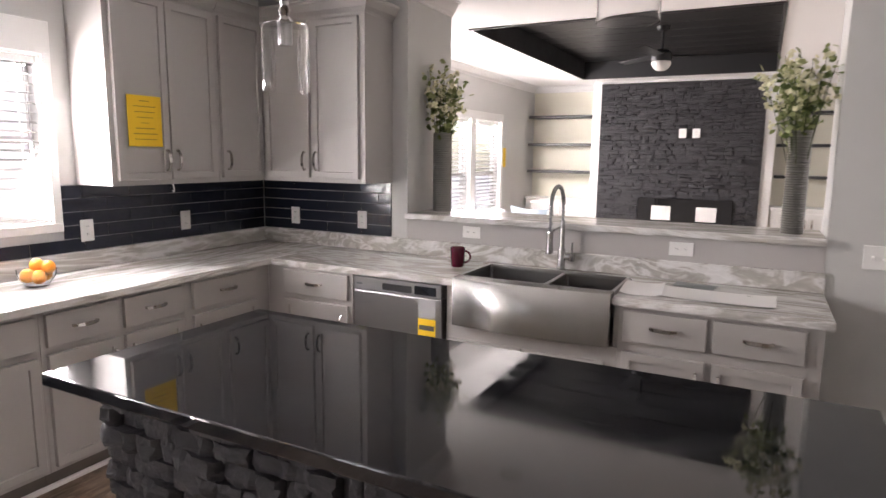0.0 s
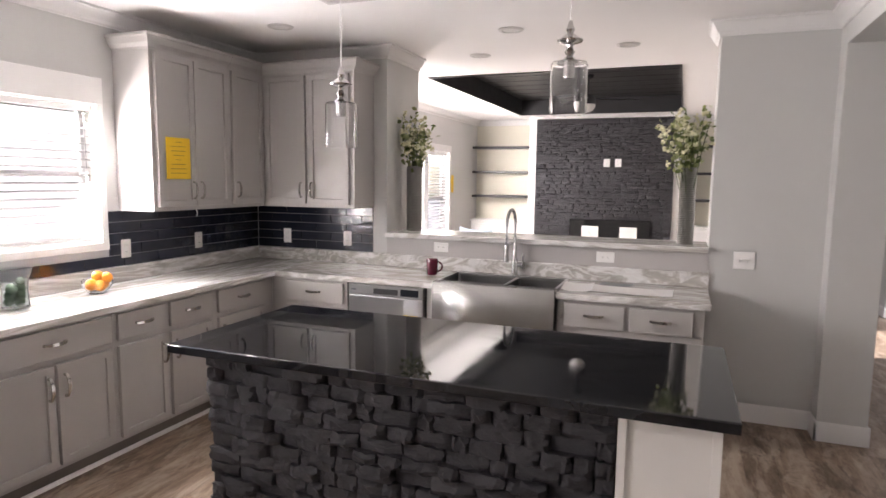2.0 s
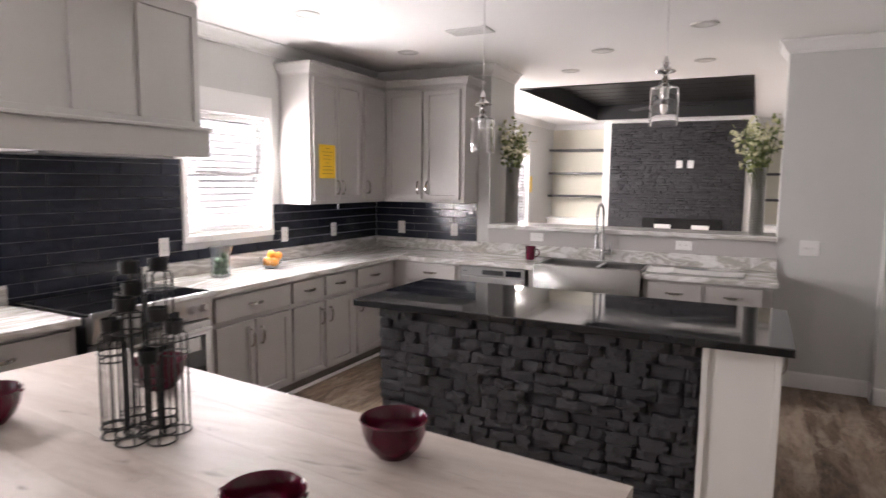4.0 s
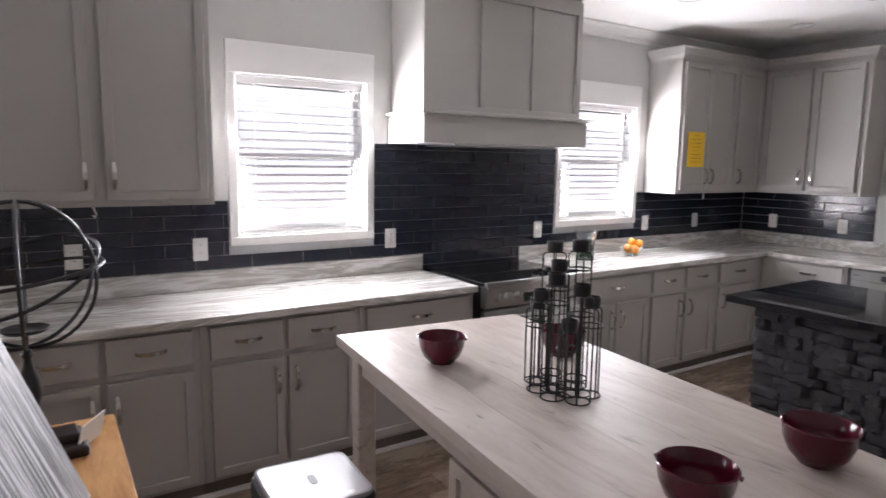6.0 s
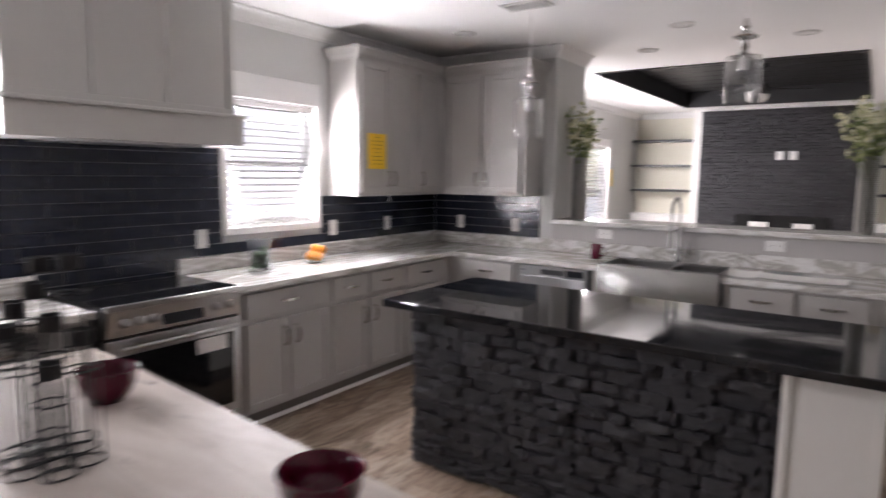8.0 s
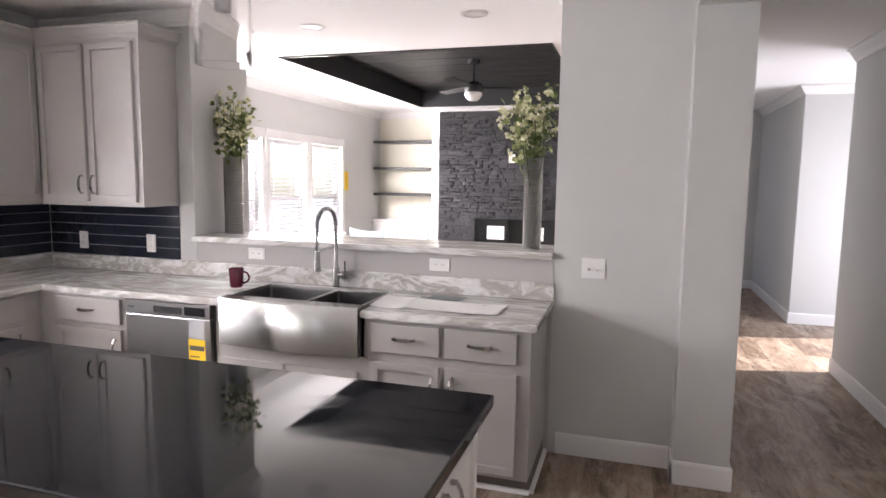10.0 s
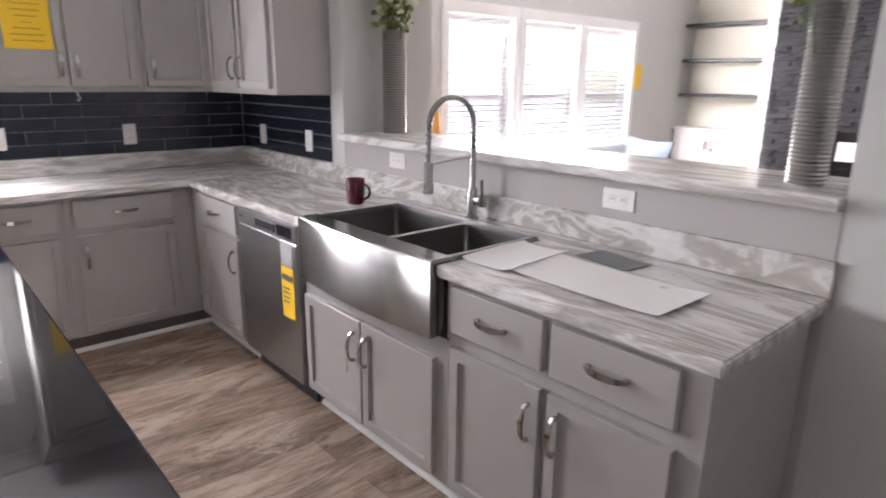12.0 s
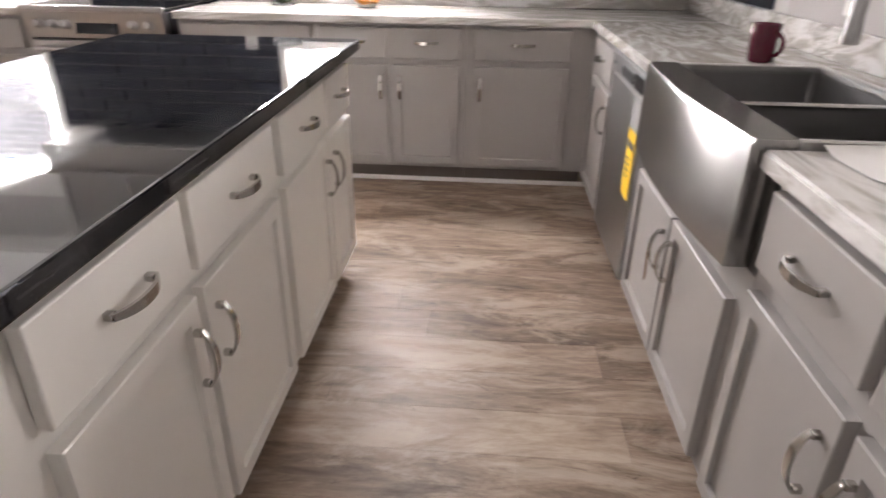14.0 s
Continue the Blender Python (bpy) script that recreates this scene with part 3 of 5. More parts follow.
def window(number, m, w, h, tilt, pitch=0.050, casing=(0.05, 0.17, 0.05), blind=True):
    """A sash window with a slatted blind; local x along the wall, -y into the room, z from the opening's foot."""
    ob = new(f"window_{number}")
    ob.matrix_world = m
    tagged(ob, "white sash window with a lowered slatted blind", kind="structure")
    s, t, f = casing
    bm = bmesh.new()
    box(bm, -w / 2 - s, -w / 2, -0.022, -0.002, 0.0, h, 0.003)
    box(bm, w / 2, w / 2 + s, -0.022, -0.002, 0.0, h, 0.003)
    box(bm, -w / 2 - s, w / 2 + s, -0.024, -0.002, h, h + t, 0.003)
    box(bm, -w / 2 - s, w / 2 + s, -0.024, -0.002, -f, 0.0, 0.003)
    part("casing", bm, WHITE, ob, "white painted flat casing")
    bm = bmesh.new()
    for a in ((-w / 2, -w / 2 + 0.04), (w / 2 - 0.04, w / 2)):
        box(bm, *a, 0.085, 0.13, 0, h)
    for z in ((0, 0.05), (h / 2 - 0.02, h / 2 + 0.02), (h - 0.04, h)):
        box(bm, -w / 2 + 0.04, w / 2 - 0.04, 0.085, 0.13, *z)
    part("window_frame", bm, WHITE, ob)
    bm = bmesh.new()
    for a in ((-w / 2 + 0.0005, -w / 2 + 0.012), (w / 2 - 0.012, w / 2 - 0.0005)):
        box(bm, *a, -0.0015, 0.0845, 0.012, h - 0.012)
    for z in ((0.0005, 0.012), (h - 0.012, h - 0.0005)):
        box(bm, -w / 2 + 0.0005, w / 2 - 0.0005, -0.0015, 0.0845, *z)
    part("jamb_liner", bm, WHITE, ob)
    for z0, z1 in ((0.05, h / 2 - 0.02), (h / 2 + 0.02, h - 0.04)):
        pane = part("pane", one_box(-w / 2 + 0.04, w / 2 - 0.04, 0.105, 0.109, z0, z1), PANE, ob)
        pane.visible_shadow = False
    if not blind:
        return ob
    part("head_rail", one_box(-w / 2 + 0.014, w / 2 - 0.014, 0.015, 0.07, h - 0.05, h - 0.0125, 0.004), WHITE, ob)
    part("bottom_rail", one_box(-w / 2 + 0.02, w / 2 - 0.02, 0.02, 0.066, 0.0125, 0.032, 0.004), WHITE, ob)
    n = round((h - 0.10) / pitch)
    pitch = (h - 0.10) / n
    for i in range(n + 1):
        sl = new("slat", slat_mesh(w - 0.045))
        sl.parent = ob
        sl.matrix_basis = pose(0, 0.043, 0.045 + i * pitch, tilt + random.uniform(-0.7, 0.7), 0, 0)
    bm = bmesh.new()
    for x in (-w * 0.36, w * 0.36):
        box(bm, x - 0.002, x + 0.002, 0.014, 0.018, 0.02, h - 0.03)
    part("ladder_cord", bm, WHITE, ob)
    bm = tube(bmesh.new(), [(w / 2 - 0.07, 0.012, h - 0.06), (w / 2 - 0.068, 0.010, h * 0.35)], 0.004, 6)
    part("tilt_wand", bm, GLASS, ob)
    return ob


for i, (y0, y1, z0, z1) in enumerate((WIN_A, WIN_B)):
    window(i + 1, pose(0, (y0 + y1) / 2, z0, 0, 0, 90), y1 - y0, z1 - z0, 15)
for i, (y0, y1, z0, z1) in enumerate(LIVING_WINS):
    window(i + 3, pose(0, (y0 + y1) / 2, z0, 0, 0, 90), y1 - y0, z1 - z0, 15, 0.050, (0.085, 0.11, 0.085))
window(6, pose(0, -6.6, 0.6, 0, 0, 90), 1.4, 1.5, 12, blind=False)


# ---- cabinets ----
def bow_handle(parent, x, y, z, upright, length=0.125):
    """A flattened bow pull on two feet, standing off a front at y."""
    bm = bmesh.new()
    n = 10
    for i in range(n):
        f = [2 * k / n - 1 for k in (i, i + 1)]
        pts = [(length / 2 * g, -0.012 - 0.020 * (1 - abs(g) ** 2.4), 0.0055 + 0.0035 * (1 - g * g)) for g in f]
        vs = []
        for u, d, half in pts:
            for du, dv in ((0.0, -half), (0.0, half)):
                for dd in (0.0, -0.006):
                    p = (x + u, y + d + dd, z + dv) if not upright else (x + dv, y + d + dd, z + u)
                    vs.append(bm.verts.new(p))
        for q in ((0, 1, 5, 4), (2, 3, 7, 6), (0, 2, 6, 4), (1, 3, 7, 5)):
            bm.faces.new([vs[k] for k in q])
    for s in (-1, 1):
        u = s * (length / 2 - 0.006)
        if upright:
            box(bm, x - 0.0065, x + 0.0065, y - 0.016, y, z + u - 0.007, z + u + 0.007, 0.002)
        else:
            box(bm, x + u - 0.007, x + u + 0.007, y - 0.016, y, z - 0.0065, z + 0.0065, 0.002)
    bmesh.ops.remove_doubles(bm, verts=bm.verts, dist=0.0001)
    return part("handle", bm, NICKEL, parent, "brushed nickel bow handle", True)


def shaker(x0, x1, z0, z1, y=0.0, thick=0.024, rail=0.056, sink=0.013):
    """A framed door front with a recessed flat panel, its face at y - thick."""
    bm = one_box(x0, x1, y - thick, y, z0, z1)
    face = min(bm.faces, key=lambda f: f.calc_center_median().y)
    outer = list(face.edges)
    bmesh.ops.inset_region(bm, faces=[face], thickness=rail)
    bmesh.ops.inset_region(bm, faces=[face], thickness=0.0025, depth=-sink)
    bmesh.ops.bevel(bm, geom=outer, offset=0.0025, segments=1, affect="EDGES")
    return bm


def base_cabinet(m, w, drawers, doors, label, paint=CABINET, top=0.873, depth=0.58, kick=0.10, group="base cabinets", recess=0.05):
    """A base unit: local x along the front, doors facing -y at y = 0. drawers: (x0, x1, handle); doors: (x0, x1, z1, handle side)."""
    ob = thing("base_cabinet", m, label, "cabinet", group)
    bm = one_box(0, w, 0, depth, kick, top)
    part("body", bm, paint, ob)
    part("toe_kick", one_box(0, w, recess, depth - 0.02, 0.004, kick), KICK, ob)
    for x0, x1, has in drawers:
        bm = one_box(x0, x1, -0.024, -0.0005, 0.70, 0.855, 0.004, 2)
        d = part("drawer", bm, paint, ob)
        if has:
            bow_handle(d, (x0 + x1) / 2, -0.024, 0.782, False)
    for x0, x1, z1, side in doors:
        d = part("door", shaker(x0, x1, 0.125, z1, -0.0005), paint, ob)
        if side:
            bow_handle(d, x1 - 0.035 if side > 0 else x0 + 0.035, -0.0245, z1 - 0.115, True)
    return ob


GREY_UNIT = "grey painted shaker base cabinet with brushed nickel handles"


def west_unit(y0, y1, drawers, doors, label=GREY_UNIT):
    return base_cabinet(pose(0.60, y0, 0, 0, 0, 90), y1 - y0 - 0.002, [(a - y0, b - y0, h) for a, b, h in drawers], [(a - y0, b - y0, z, s) for a, b, z, s in doors], label)


west_unit(-5.32, -4.545, [(-5.28, -4.955, 1), (-4.93, -4.58, 1)], [(-5.28, -4.955, 0.665, 1), (-4.93, -4.58, 0.665, -1)])
west_unit(-4.545, -3.745, [(-4.505, -4.162, 1), (-4.138, -3.78, 1)], [(-4.505, -4.162, 0.665, 1), (-4.138, -3.78, 0.665, -1)])
west_unit(-3.745, -3.01, [(-3.71, -3.05, 1)], [(-3.71, -3.39, 0.665, 1), (-3.37, -3.05, 0.665, -1)])
west_unit(-2.18, -1.43, [(-2.135, -1.455, 1)], [(-2.135, -1.805, 0.665, 1), (-1.785, -1.455, 0.665, -1)])
west_unit(-1.43, -0.63, [(-1.408, -1.055, 1), (-1.02, -0.665, 1)], [(-1.408, -1.055, 0.665, 1), (-1.02, -0.665, 0.665, -1)])
west_unit(-0.63, 0.035, [(-0.59, -0.09, 1)], [(-0.59, -0.09, 0.665, -1)])


def sink_unit(x0, x1, drawers, doors, label=GREY_UNIT, **k):
    return base_cabinet(pose(x0, 0.035, 0), x1 - x0 - 0.002, [(a - x0, b - x0, h) for a, b, h in drawers], [(a - x0, b - x0, z, s) for a, b, z, s in doors], label, recess=0.075, **k)


sink_unit(0.605, 1.275, [(0.745, 1.245, 1)], [(0.745, 1.245, 0.665, 1)])
unit = sink_unit(1.915, 2.865, [], [(1.94, 2.365, 0.575, 1), (2.378, 2.805, 0.575, -1)], "grey painted sink base cabinet with two shaker doors", top=0.655)
part("filler", one_box(0.001, 0.058, 0.0, 0.06, 0.656, 0.873), CABINET, unit)
part("filler", one_box(0.925, 0.947, 0.012, 0.07, 0.656, 0.873), CABINET, unit)
sink_unit(2.865, 3.735, [(2.89, 3.268, 1), (3.297, 3.668, 1)], [(2.89, 3.268, 0.648, 1), (3.297, 3.668, 0.648, -1)])

bm = bmesh.new()
QR = [(0, 0.002), (0.022, 0.002), (0.020, 0.012), (0.012, 0.02), (0, 0.022)]
profile_run(bm, QR, (0.549, -5.32, 0), (0.549, -3.01, 0), (1, 0, 0))
profile_run(bm, QR, (0.549, -2.18, 0), (0.549, 0.11, 0), (1, 0, 0))
profile_run(bm, QR, (0.551, 0.1095, 0), (1.275, 0.1095, 0), (0, -1, 0))
profile_run(bm, QR, (1.915, 0.1095, 0), (3.735, 0.1095, 0), (0, -1, 0))
profile_run(bm, QR, (3.733, 0.112, 0), (3.733, 0.648, 0), (1, 0, 0))
structure("trim_toe_kick", bm, WHITE, "white quarter-round along the toe kick")


def worktop(name, mat, *boxes):
    bm = bmesh.new()
    for b in boxes:
        box(bm, *b, 0.006, 2)
    return tagged(new(name, finish(name, bm, mat)), "grey and white veined laminate worktop on the base cabinets", "worktop")


worktop("worktop", COUNTER_Y, (0.002, 0.65, -5.34, -3.008, 0.875, 0.915))
worktop("worktop", COUNTER_Y, (0.002, 0.65, -2.182, 0.648, 0.875, 0.915))
bm = pierced("z", 0.875, 0.915, 0.6505, 3.765, 0.0, 0.648, [(1.975, 2.832, 0.0, 0.505)])
bmesh.ops.recalc_face_normals(bm, faces=bm.faces)
bmesh.ops.bevel(bm, geom=[e for e in bm.edges if len(e.link_faces) == 2 and e.calc_face_angle() > 0.5], offset=0.006, segments=2, affect="EDGES")
tagged(new("worktop", finish("worktop", bm, COUNTER_X)), "grey and white veined laminate worktop with the sink cut in", "worktop")


def upstand(mat, *b):
    return tagged(new("upstand", finish("upstand", one_box(*b, 0.004, 2), mat)), "veined laminate upstand against the wall", "upstand")


upstand(COUNTER_Y, 0.002, 0.022, -5.34, -3.008, 0.9155, 1.02)
upstand(COUNTER_Y, 0.002, 0.022, -2.182, 0.626, 0.9155, 1.02)
upstand(UPSTAND_X, 0.002, 3.765, 0.626, 0.645, 0.9155, 1.02)
tagged(new("bar_ledge", finish("bar_ledge", one_box(1.297, 3.753, 0.60, 1.06, 1.157, 1.197, 0.006, 2), COUNTER_X)), "veined laminate bar ledge on the half wall", "ledge")


def wall_cabinet(m, w, doors, z0, z1, depth, label, ends=(False, False), side=None):
    """A wall unit: doors (x0, x1, handle side) facing -y; ends tell where its crown returns."""
    ob = thing("wall_cabinet", m, label, "cabinet", "wall cabinets")
    part("body", one_box(0, w, 0, depth, z0, z1 + 0.02), CABINET, ob)
    for x0, x1, s in doors:
        d = part("door", shaker(x0, x1, z0 + 0.03, z1 - 0.015, -0.0005), CABINET, ob)
        if s:
            bow_handle(d, x1 - 0.032 if s > 0 else x0 + 0.032, -0.0245, z0 + 0.14, True)
    bm = bmesh.new()
    z = z1 + 0.003
    run = ([(w, depth, z)] if ends[1] else []) + [(w, 0, z), (0, 0, z)] + ([(0, depth, z)] if ends[0] else [])
    mitred_run(bm, CAB_CROWN, run, 1)
    part("crown", bm, CABINET, ob)
    return ob


UPPER = "grey painted shaker wall cabinet with nickel handles"
wall_cabinet(pose(0.32, -0.83, 0, 0, 0, 90), 0.745, [(0.03, 0.365, 1), (0.375, 0.715, -1)], 1.40, 2.45, 0.316, UPPER + " and a yellow notice", (True, False))
wall_cabinet(pose(0.32, -0.083, 0, 0, 0, 90), 0.40, [(0.02, 0.385, -1)], 1.40, 2.45, 0.316, UPPER)
wall_cabinet(pose(0.322, 0.318, 0), 0.856, [(0.045, 0.42, 1), (0.455, 0.815, -1)], 1.40, 2.45, 0.33, UPPER, (False, True))
wall_cabinet(pose(0.32, -5.33, 0, 0, 0, 90), 0.935, [(0.04, 0.415, 1), (0.465, 0.905, -1)], 1.40, 2.45, 0.316, UPPER, (True, True))

# ---- range, hood and kitchen machines ----
def range_hood():
    """A boxed hood cover with three framed panels and a deeper lower band."""
    ob = thing("range_hood", pose(0, -2.62, 0, 0, 0, 90), "pale grey painted wooden range hood cover with framed panels", "range hood")
    part("chimney", one_box(-0.62, 0.62, -0.375, -0.002, 1.90, H - 0.004), HOOD_PAINT, ob)
    bm = bmesh.new()
    for x0, x1 in ((-0.62, -0.575), (-0.215, -0.17), (0.19, 0.235), (0.575, 0.62)):
        box(bm, x0, x1, -0.393, -0.3755, 1.96, H - 0.1, 0.002)
    for z0, z1 in ((1.925, 1.96), (H - 0.1, H - 0.02)):
        box(bm, -0.62, 0.62, -0.393, -0.3755, z0, z1, 0.002)
    part("panel_frame", bm, HOOD_PAINT, ob)
    bm = one_box(-0.645, 0.645, -0.44, -0.002, 1.735, 1.899)
    part("lower_band", bm, HOOD_PAINT, ob)
    part("lip", one_box(-0.665, 0.665, -0.462, -0.002, 1.8995, 1.922, 0.006, 2), HOOD_PAINT, ob)
    part("fan_insert", one_box(-0.4, 0.4, -0.40, -0.06, 1.722, 1.7345), STEEL, ob, "steel extractor insert")
    return ob


range_hood()


def cooker():
    ob = thing("range_cooker", pose(0.655, -2.595, 0, 0, 0, 90), "stainless steel slide-in range with black glass cooktop", "range")
    w = 0.378
    part("body", one_box(-w, w, 0.03, 0.62, 0.05, 0.90), BLACK_PAINT, ob)
    part("kick", one_box(-w + 0.02, w - 0.02, 0.06, 0.6, 0.003, 0.05), BLACK_PAINT, ob)
    part("cooktop", one_box(-w - 0.012, w + 0.012, -0.02, 0.632, 0.917, 0.93, 0.003), BLACK_GLASS, ob, "black glass cooktop")
    part("cooktop_rim", one_box(-w - 0.014, w + 0.014, -0.045, -0.0205, 0.905, 0.934, 0.004, 2), STEEL, ob)
    bm = bmesh.new()
    vs = [bm.verts.new(p) for p in ((-w, -0.045, 0.904), (w, -0.045, 0.904), (w, 0.03, 0.904), (-w, 0.03, 0.904), (-w, -0.012, 0.77), (w, -0.012, 0.77), (w, 0.03, 0.77), (-w, 0.03, 0.77))]
    for q in ((0, 1, 2, 3), (4, 5, 6, 7), (0, 1, 5, 4), (2, 3, 7, 6), (0, 3, 7, 4), (1, 2, 6, 5)):
        bm.faces.new([vs[k] for k in q])
    panel = part("control_panel", bm, STEEL, ob)
    tilt = math.degrees(math.atan2(0.033, 0.134))
    disp = part("display", one_box(-0.10, 0.13, -0.004, 0.004, -0.045, 0.045), DARK_DISPLAY, panel)
    disp.matrix_basis = pose(0, -0.030, 0.838, -tilt)
    for x in (-0.30, -0.225, -0.15, 0.215, 0.30):
        k = lathe(bmesh.new(), ((0, 0), (0.027, 0), (0.027, 0.008), (0.022, 0.012), (0.020, 0.034), (0.016, 0.038), (0, 0.038)), 20)
        kn = part("knob", k, STEEL, panel, "steel knob", True)
        kn.matrix_basis = pose(x, -0.030, 0.838, 90 - tilt)
    door = part("oven_door", one_box(-w, w, -0.012, 0.029, 0.205, 0.755, 0.005, 2), STEEL, ob)
    part("oven_window", one_box(-0.335, 0.335, -0.016, -0.0125, 0.25, 0.672, 0.002), BLACK_GLASS, door, "black glass oven window")
    bm = tube(bmesh.new(), [(-0.34, -0.06, 0.715), (0.34, -0.06, 0.715)], 0.012, 12)
    for x in (-0.30, 0.30):
        tube(bm, [(x, -0.06, 0.715), (x, -0.012, 0.715)], 0.009, 8)
    part("handle", bm, STEEL, door, "steel bar handle", True)
    part("sticker", one_box(0.10, 0.29, -0.0185, -0.0165, 0.585, 0.665), PAPER, door, "white paper sticker")
    part("drawer", one_box(-w, w, -0.012, 0.029, 0.055, 0.198, 0.005, 2), STEEL, ob)
    return ob


cooker()


def dishwasher():
    ob = thing("dishwasher", pose(1.60, 0.03, 0), "stainless steel dishwasher with a yellow energy label", "dishwasher")
    part("body", one_box(-0.298, 0.298, 0.03, 0.57, 0.06, 0.868), BLACK_PAINT, ob)
    d = part("door", one_box(-0.298, 0.298, -0.025, 0.029, 0.115, 0.785, 0.006, 2), DARK_STEEL, ob)
    c = part("control_strip", one_box(-0.298, 0.298, -0.027, 0.029, 0.788, 0.868, 0.004), DARK_STEEL, ob, "grey control strip")
    part("grip", one_box(-0.09, 0.105, -0.030, -0.0275, 0.805, 0.845, 0.004), BLACK_PAINT, c, "recessed black grip")
    part("display", one_box(0.125, 0.265, -0.029, -0.0275, 0.802, 0.852), DARK_DISPLAY, c)
    part("mark", one_box(-0.275, -0.235, -0.0285, -0.0275, 0.822, 0.834), GREY_LABEL, c)
    lab = part("energy_label", one_box(0.148, 0.262, -0.0275, -0.0255, 0.42, 0.665), YELLOW, d, "yellow energy label with dark print")
    bm = bmesh.new()
    box(bm, 0.155, 0.255, -0.0285, -0.0278, 0.60, 0.628)
    for i in range(4):
        box(bm, 0.16, 0.16 + 0.06 * random.uniform(0.6, 1.3), -0.0285, -0.0278, 0.56 - i * 0.022, 0.567 - i * 0.022)
    part("print", bm, INK, lab)
    part("plastic_sleeve", one_box(0.15, 0.26, -0.0265, -0.0255, 0.672, 0.78), SLEEVE, d, "cloudy plastic sleeve above the label")
    part("toe_kick", one_box(-0.298, 0.298, 0.045, 0.06, 0.003, 0.11), BLACK_PAINT, ob)
    return ob


dishwasher()


def farm_sink():
    """A double-bowl apron sink with a gently bowed front."""
    x0, x1, y0, y1, z0, z1 = 1.977, 2.83, -0.022, 0.503, 0.665, 0.932
    ob = thing("farmhouse_sink", pose(0, 0, 0), "brushed stainless steel double-bowl farmhouse sink with apron front", "sink")
    bm = bmesh.new()
    n = 16
    cols = []
    for i in range(n + 1):
        f = i / n
        x = x0 + (x1 - x0) * f
        y = y0 - 0.028 * (1 - (2 * f - 1) ** 2)
        cols.append([bm.verts.new(p) for p in ((x, y, z0), (x, y, z1 - 0.010), (x, y + 0.008, z1), (x, 0.065, z1), (x, 0.065, z1 - 0.05), (x, 0.03, z0))])
    for a, b in zip(cols, cols[1:]):
        for k in range(6):
            bm.faces.new((a[k], a[(k + 1) % 6], b[(k + 1) % 6], b[k]))
    bm.faces.new(cols[0])
    bm.faces.new(cols[-1][::-1])
    part("apron", bm, STEEL_V, ob, smooth=True)
    bm = bmesh.new()
    for b in ((x0, x0 + 0.018, 0.0655, y1), (x1 - 0.018, x1, 0.0655, y1), (x0 + 0.018, x1 - 0.018, 0.478, y1), (2.445, 2.47, 0.0655, 0.478)):
        box(bm, *b, 0.905, z1 - (0.012 if b[0] == 2.445 else 0.0), 0.003)
    part("rim", bm, STEEL, ob)
    for a, b in ((x0 + 0.018, 2.445), (2.47, x1 - 0.018)):
        bm = one_box(a, b, 0.0655, 0.478, 0.70, 0.915)
        bmesh.ops.delete(bm, geom=[max(bm.faces, key=lambda f: f.calc_center_median().z)], context="FACES")
        low = [e for e in bm.edges if not e.is_boundary]
        bmesh.ops.bevel(bm, geom=low, offset=0.014, segments=3, affect="EDGES")
        lathe(bm, ((0.0, 0.7025), (0.04, 0.7025), (0.045, 0.7015)), 20, (a + b) / 2, 0.27)
        part("basin", bm, BASIN, ob, "deep steel basin", True)
    return ob


farm_sink()


def spring_faucet():
    ob = thing("kitchen_faucet", pose(2.41, 0.565, 0.916), "brushed nickel spring-neck pull-down kitchen faucet", "faucet")
    bm = lathe(bmesh.new(), ((0, 0), (0.030, 0), (0.030, 0.008), (0.023, 0.012), (0.023, 0.125), (0.018, 0.135), (0.014, 0.14), (0.014, 0.30), (0, 0.30)), 20)
    part("column", bm, FAUCET, ob, smooth=True)
    arc = [(0, -0.12 + 0.12 * math.cos(a), 0.395 + 0.11 * math.sin(a)) for a in [math.pi * i / 24 for i in range(25)]]
    path = [(0, 0, 0.30), (0, 0, 0.35)] + arc + [(0, -0.24, 0.35), (0, -0.242, 0.25)]
    part("hose", tube(bmesh.new(), path, 0.0075, 8), GREY_LABEL, ob, "dark hose inside the spring", True)
    coil, total = [], 56
    for i in range(total * 8 + 1):
        f = i / (total * 8) * (len(path) - 1)
        k = min(int(f), len(path) - 2)
        a, b = Vector(path[k]), Vector(path[k + 1])
        p, d = a.lerp(b, f - k), (b - a).normalized()
        e1 = Vector((1, 0, 0))
        e2 = d.cross(e1)
        ang = 2 * math.pi * i / 8
        coil.append(p + 0.0105 * (math.cos(ang) * e1 + math.sin(ang) * e2))
    part("spring", tube(bmesh.new(), coil, 0.0027, 5), FAUCET, ob, "coiled spring neck", True)
    part("docking_arm", tube(bmesh.new(), [(0, 0, 0.265), (0, -0.12, 0.262), (0, -0.235, 0.25)], 0.0065, 8), FAUCET, ob, smooth=True)
    bm = lathe(bmesh.new(), ((0, 0.26), (0.017, 0.26), (0.019, 0.24), (0.017, 0.20), (0.021, 0.16), (0.021, 0.135), (0, 0.135)), 16, 0, -0.242)
    part("spray_head", bm, FAUCET, ob, smooth=True)
    bm = tube(bmesh.new(), [(0.0, 0, 0.085), (0.055, 0, 0.085)], 0.016, 12)
    tube(bm, [(0.062, 0, 0.085), (0.066, -0.01, 0.175)], 0.006, 8)
    lathe(bm, ((0, 0.062), (0.019, 0.062), (0.019, 0.108), (0, 0.108)), 14, 0.062, 0)
    part("lever", bm, FAUCET, ob, smooth=True)
    return ob


spring_faucet()

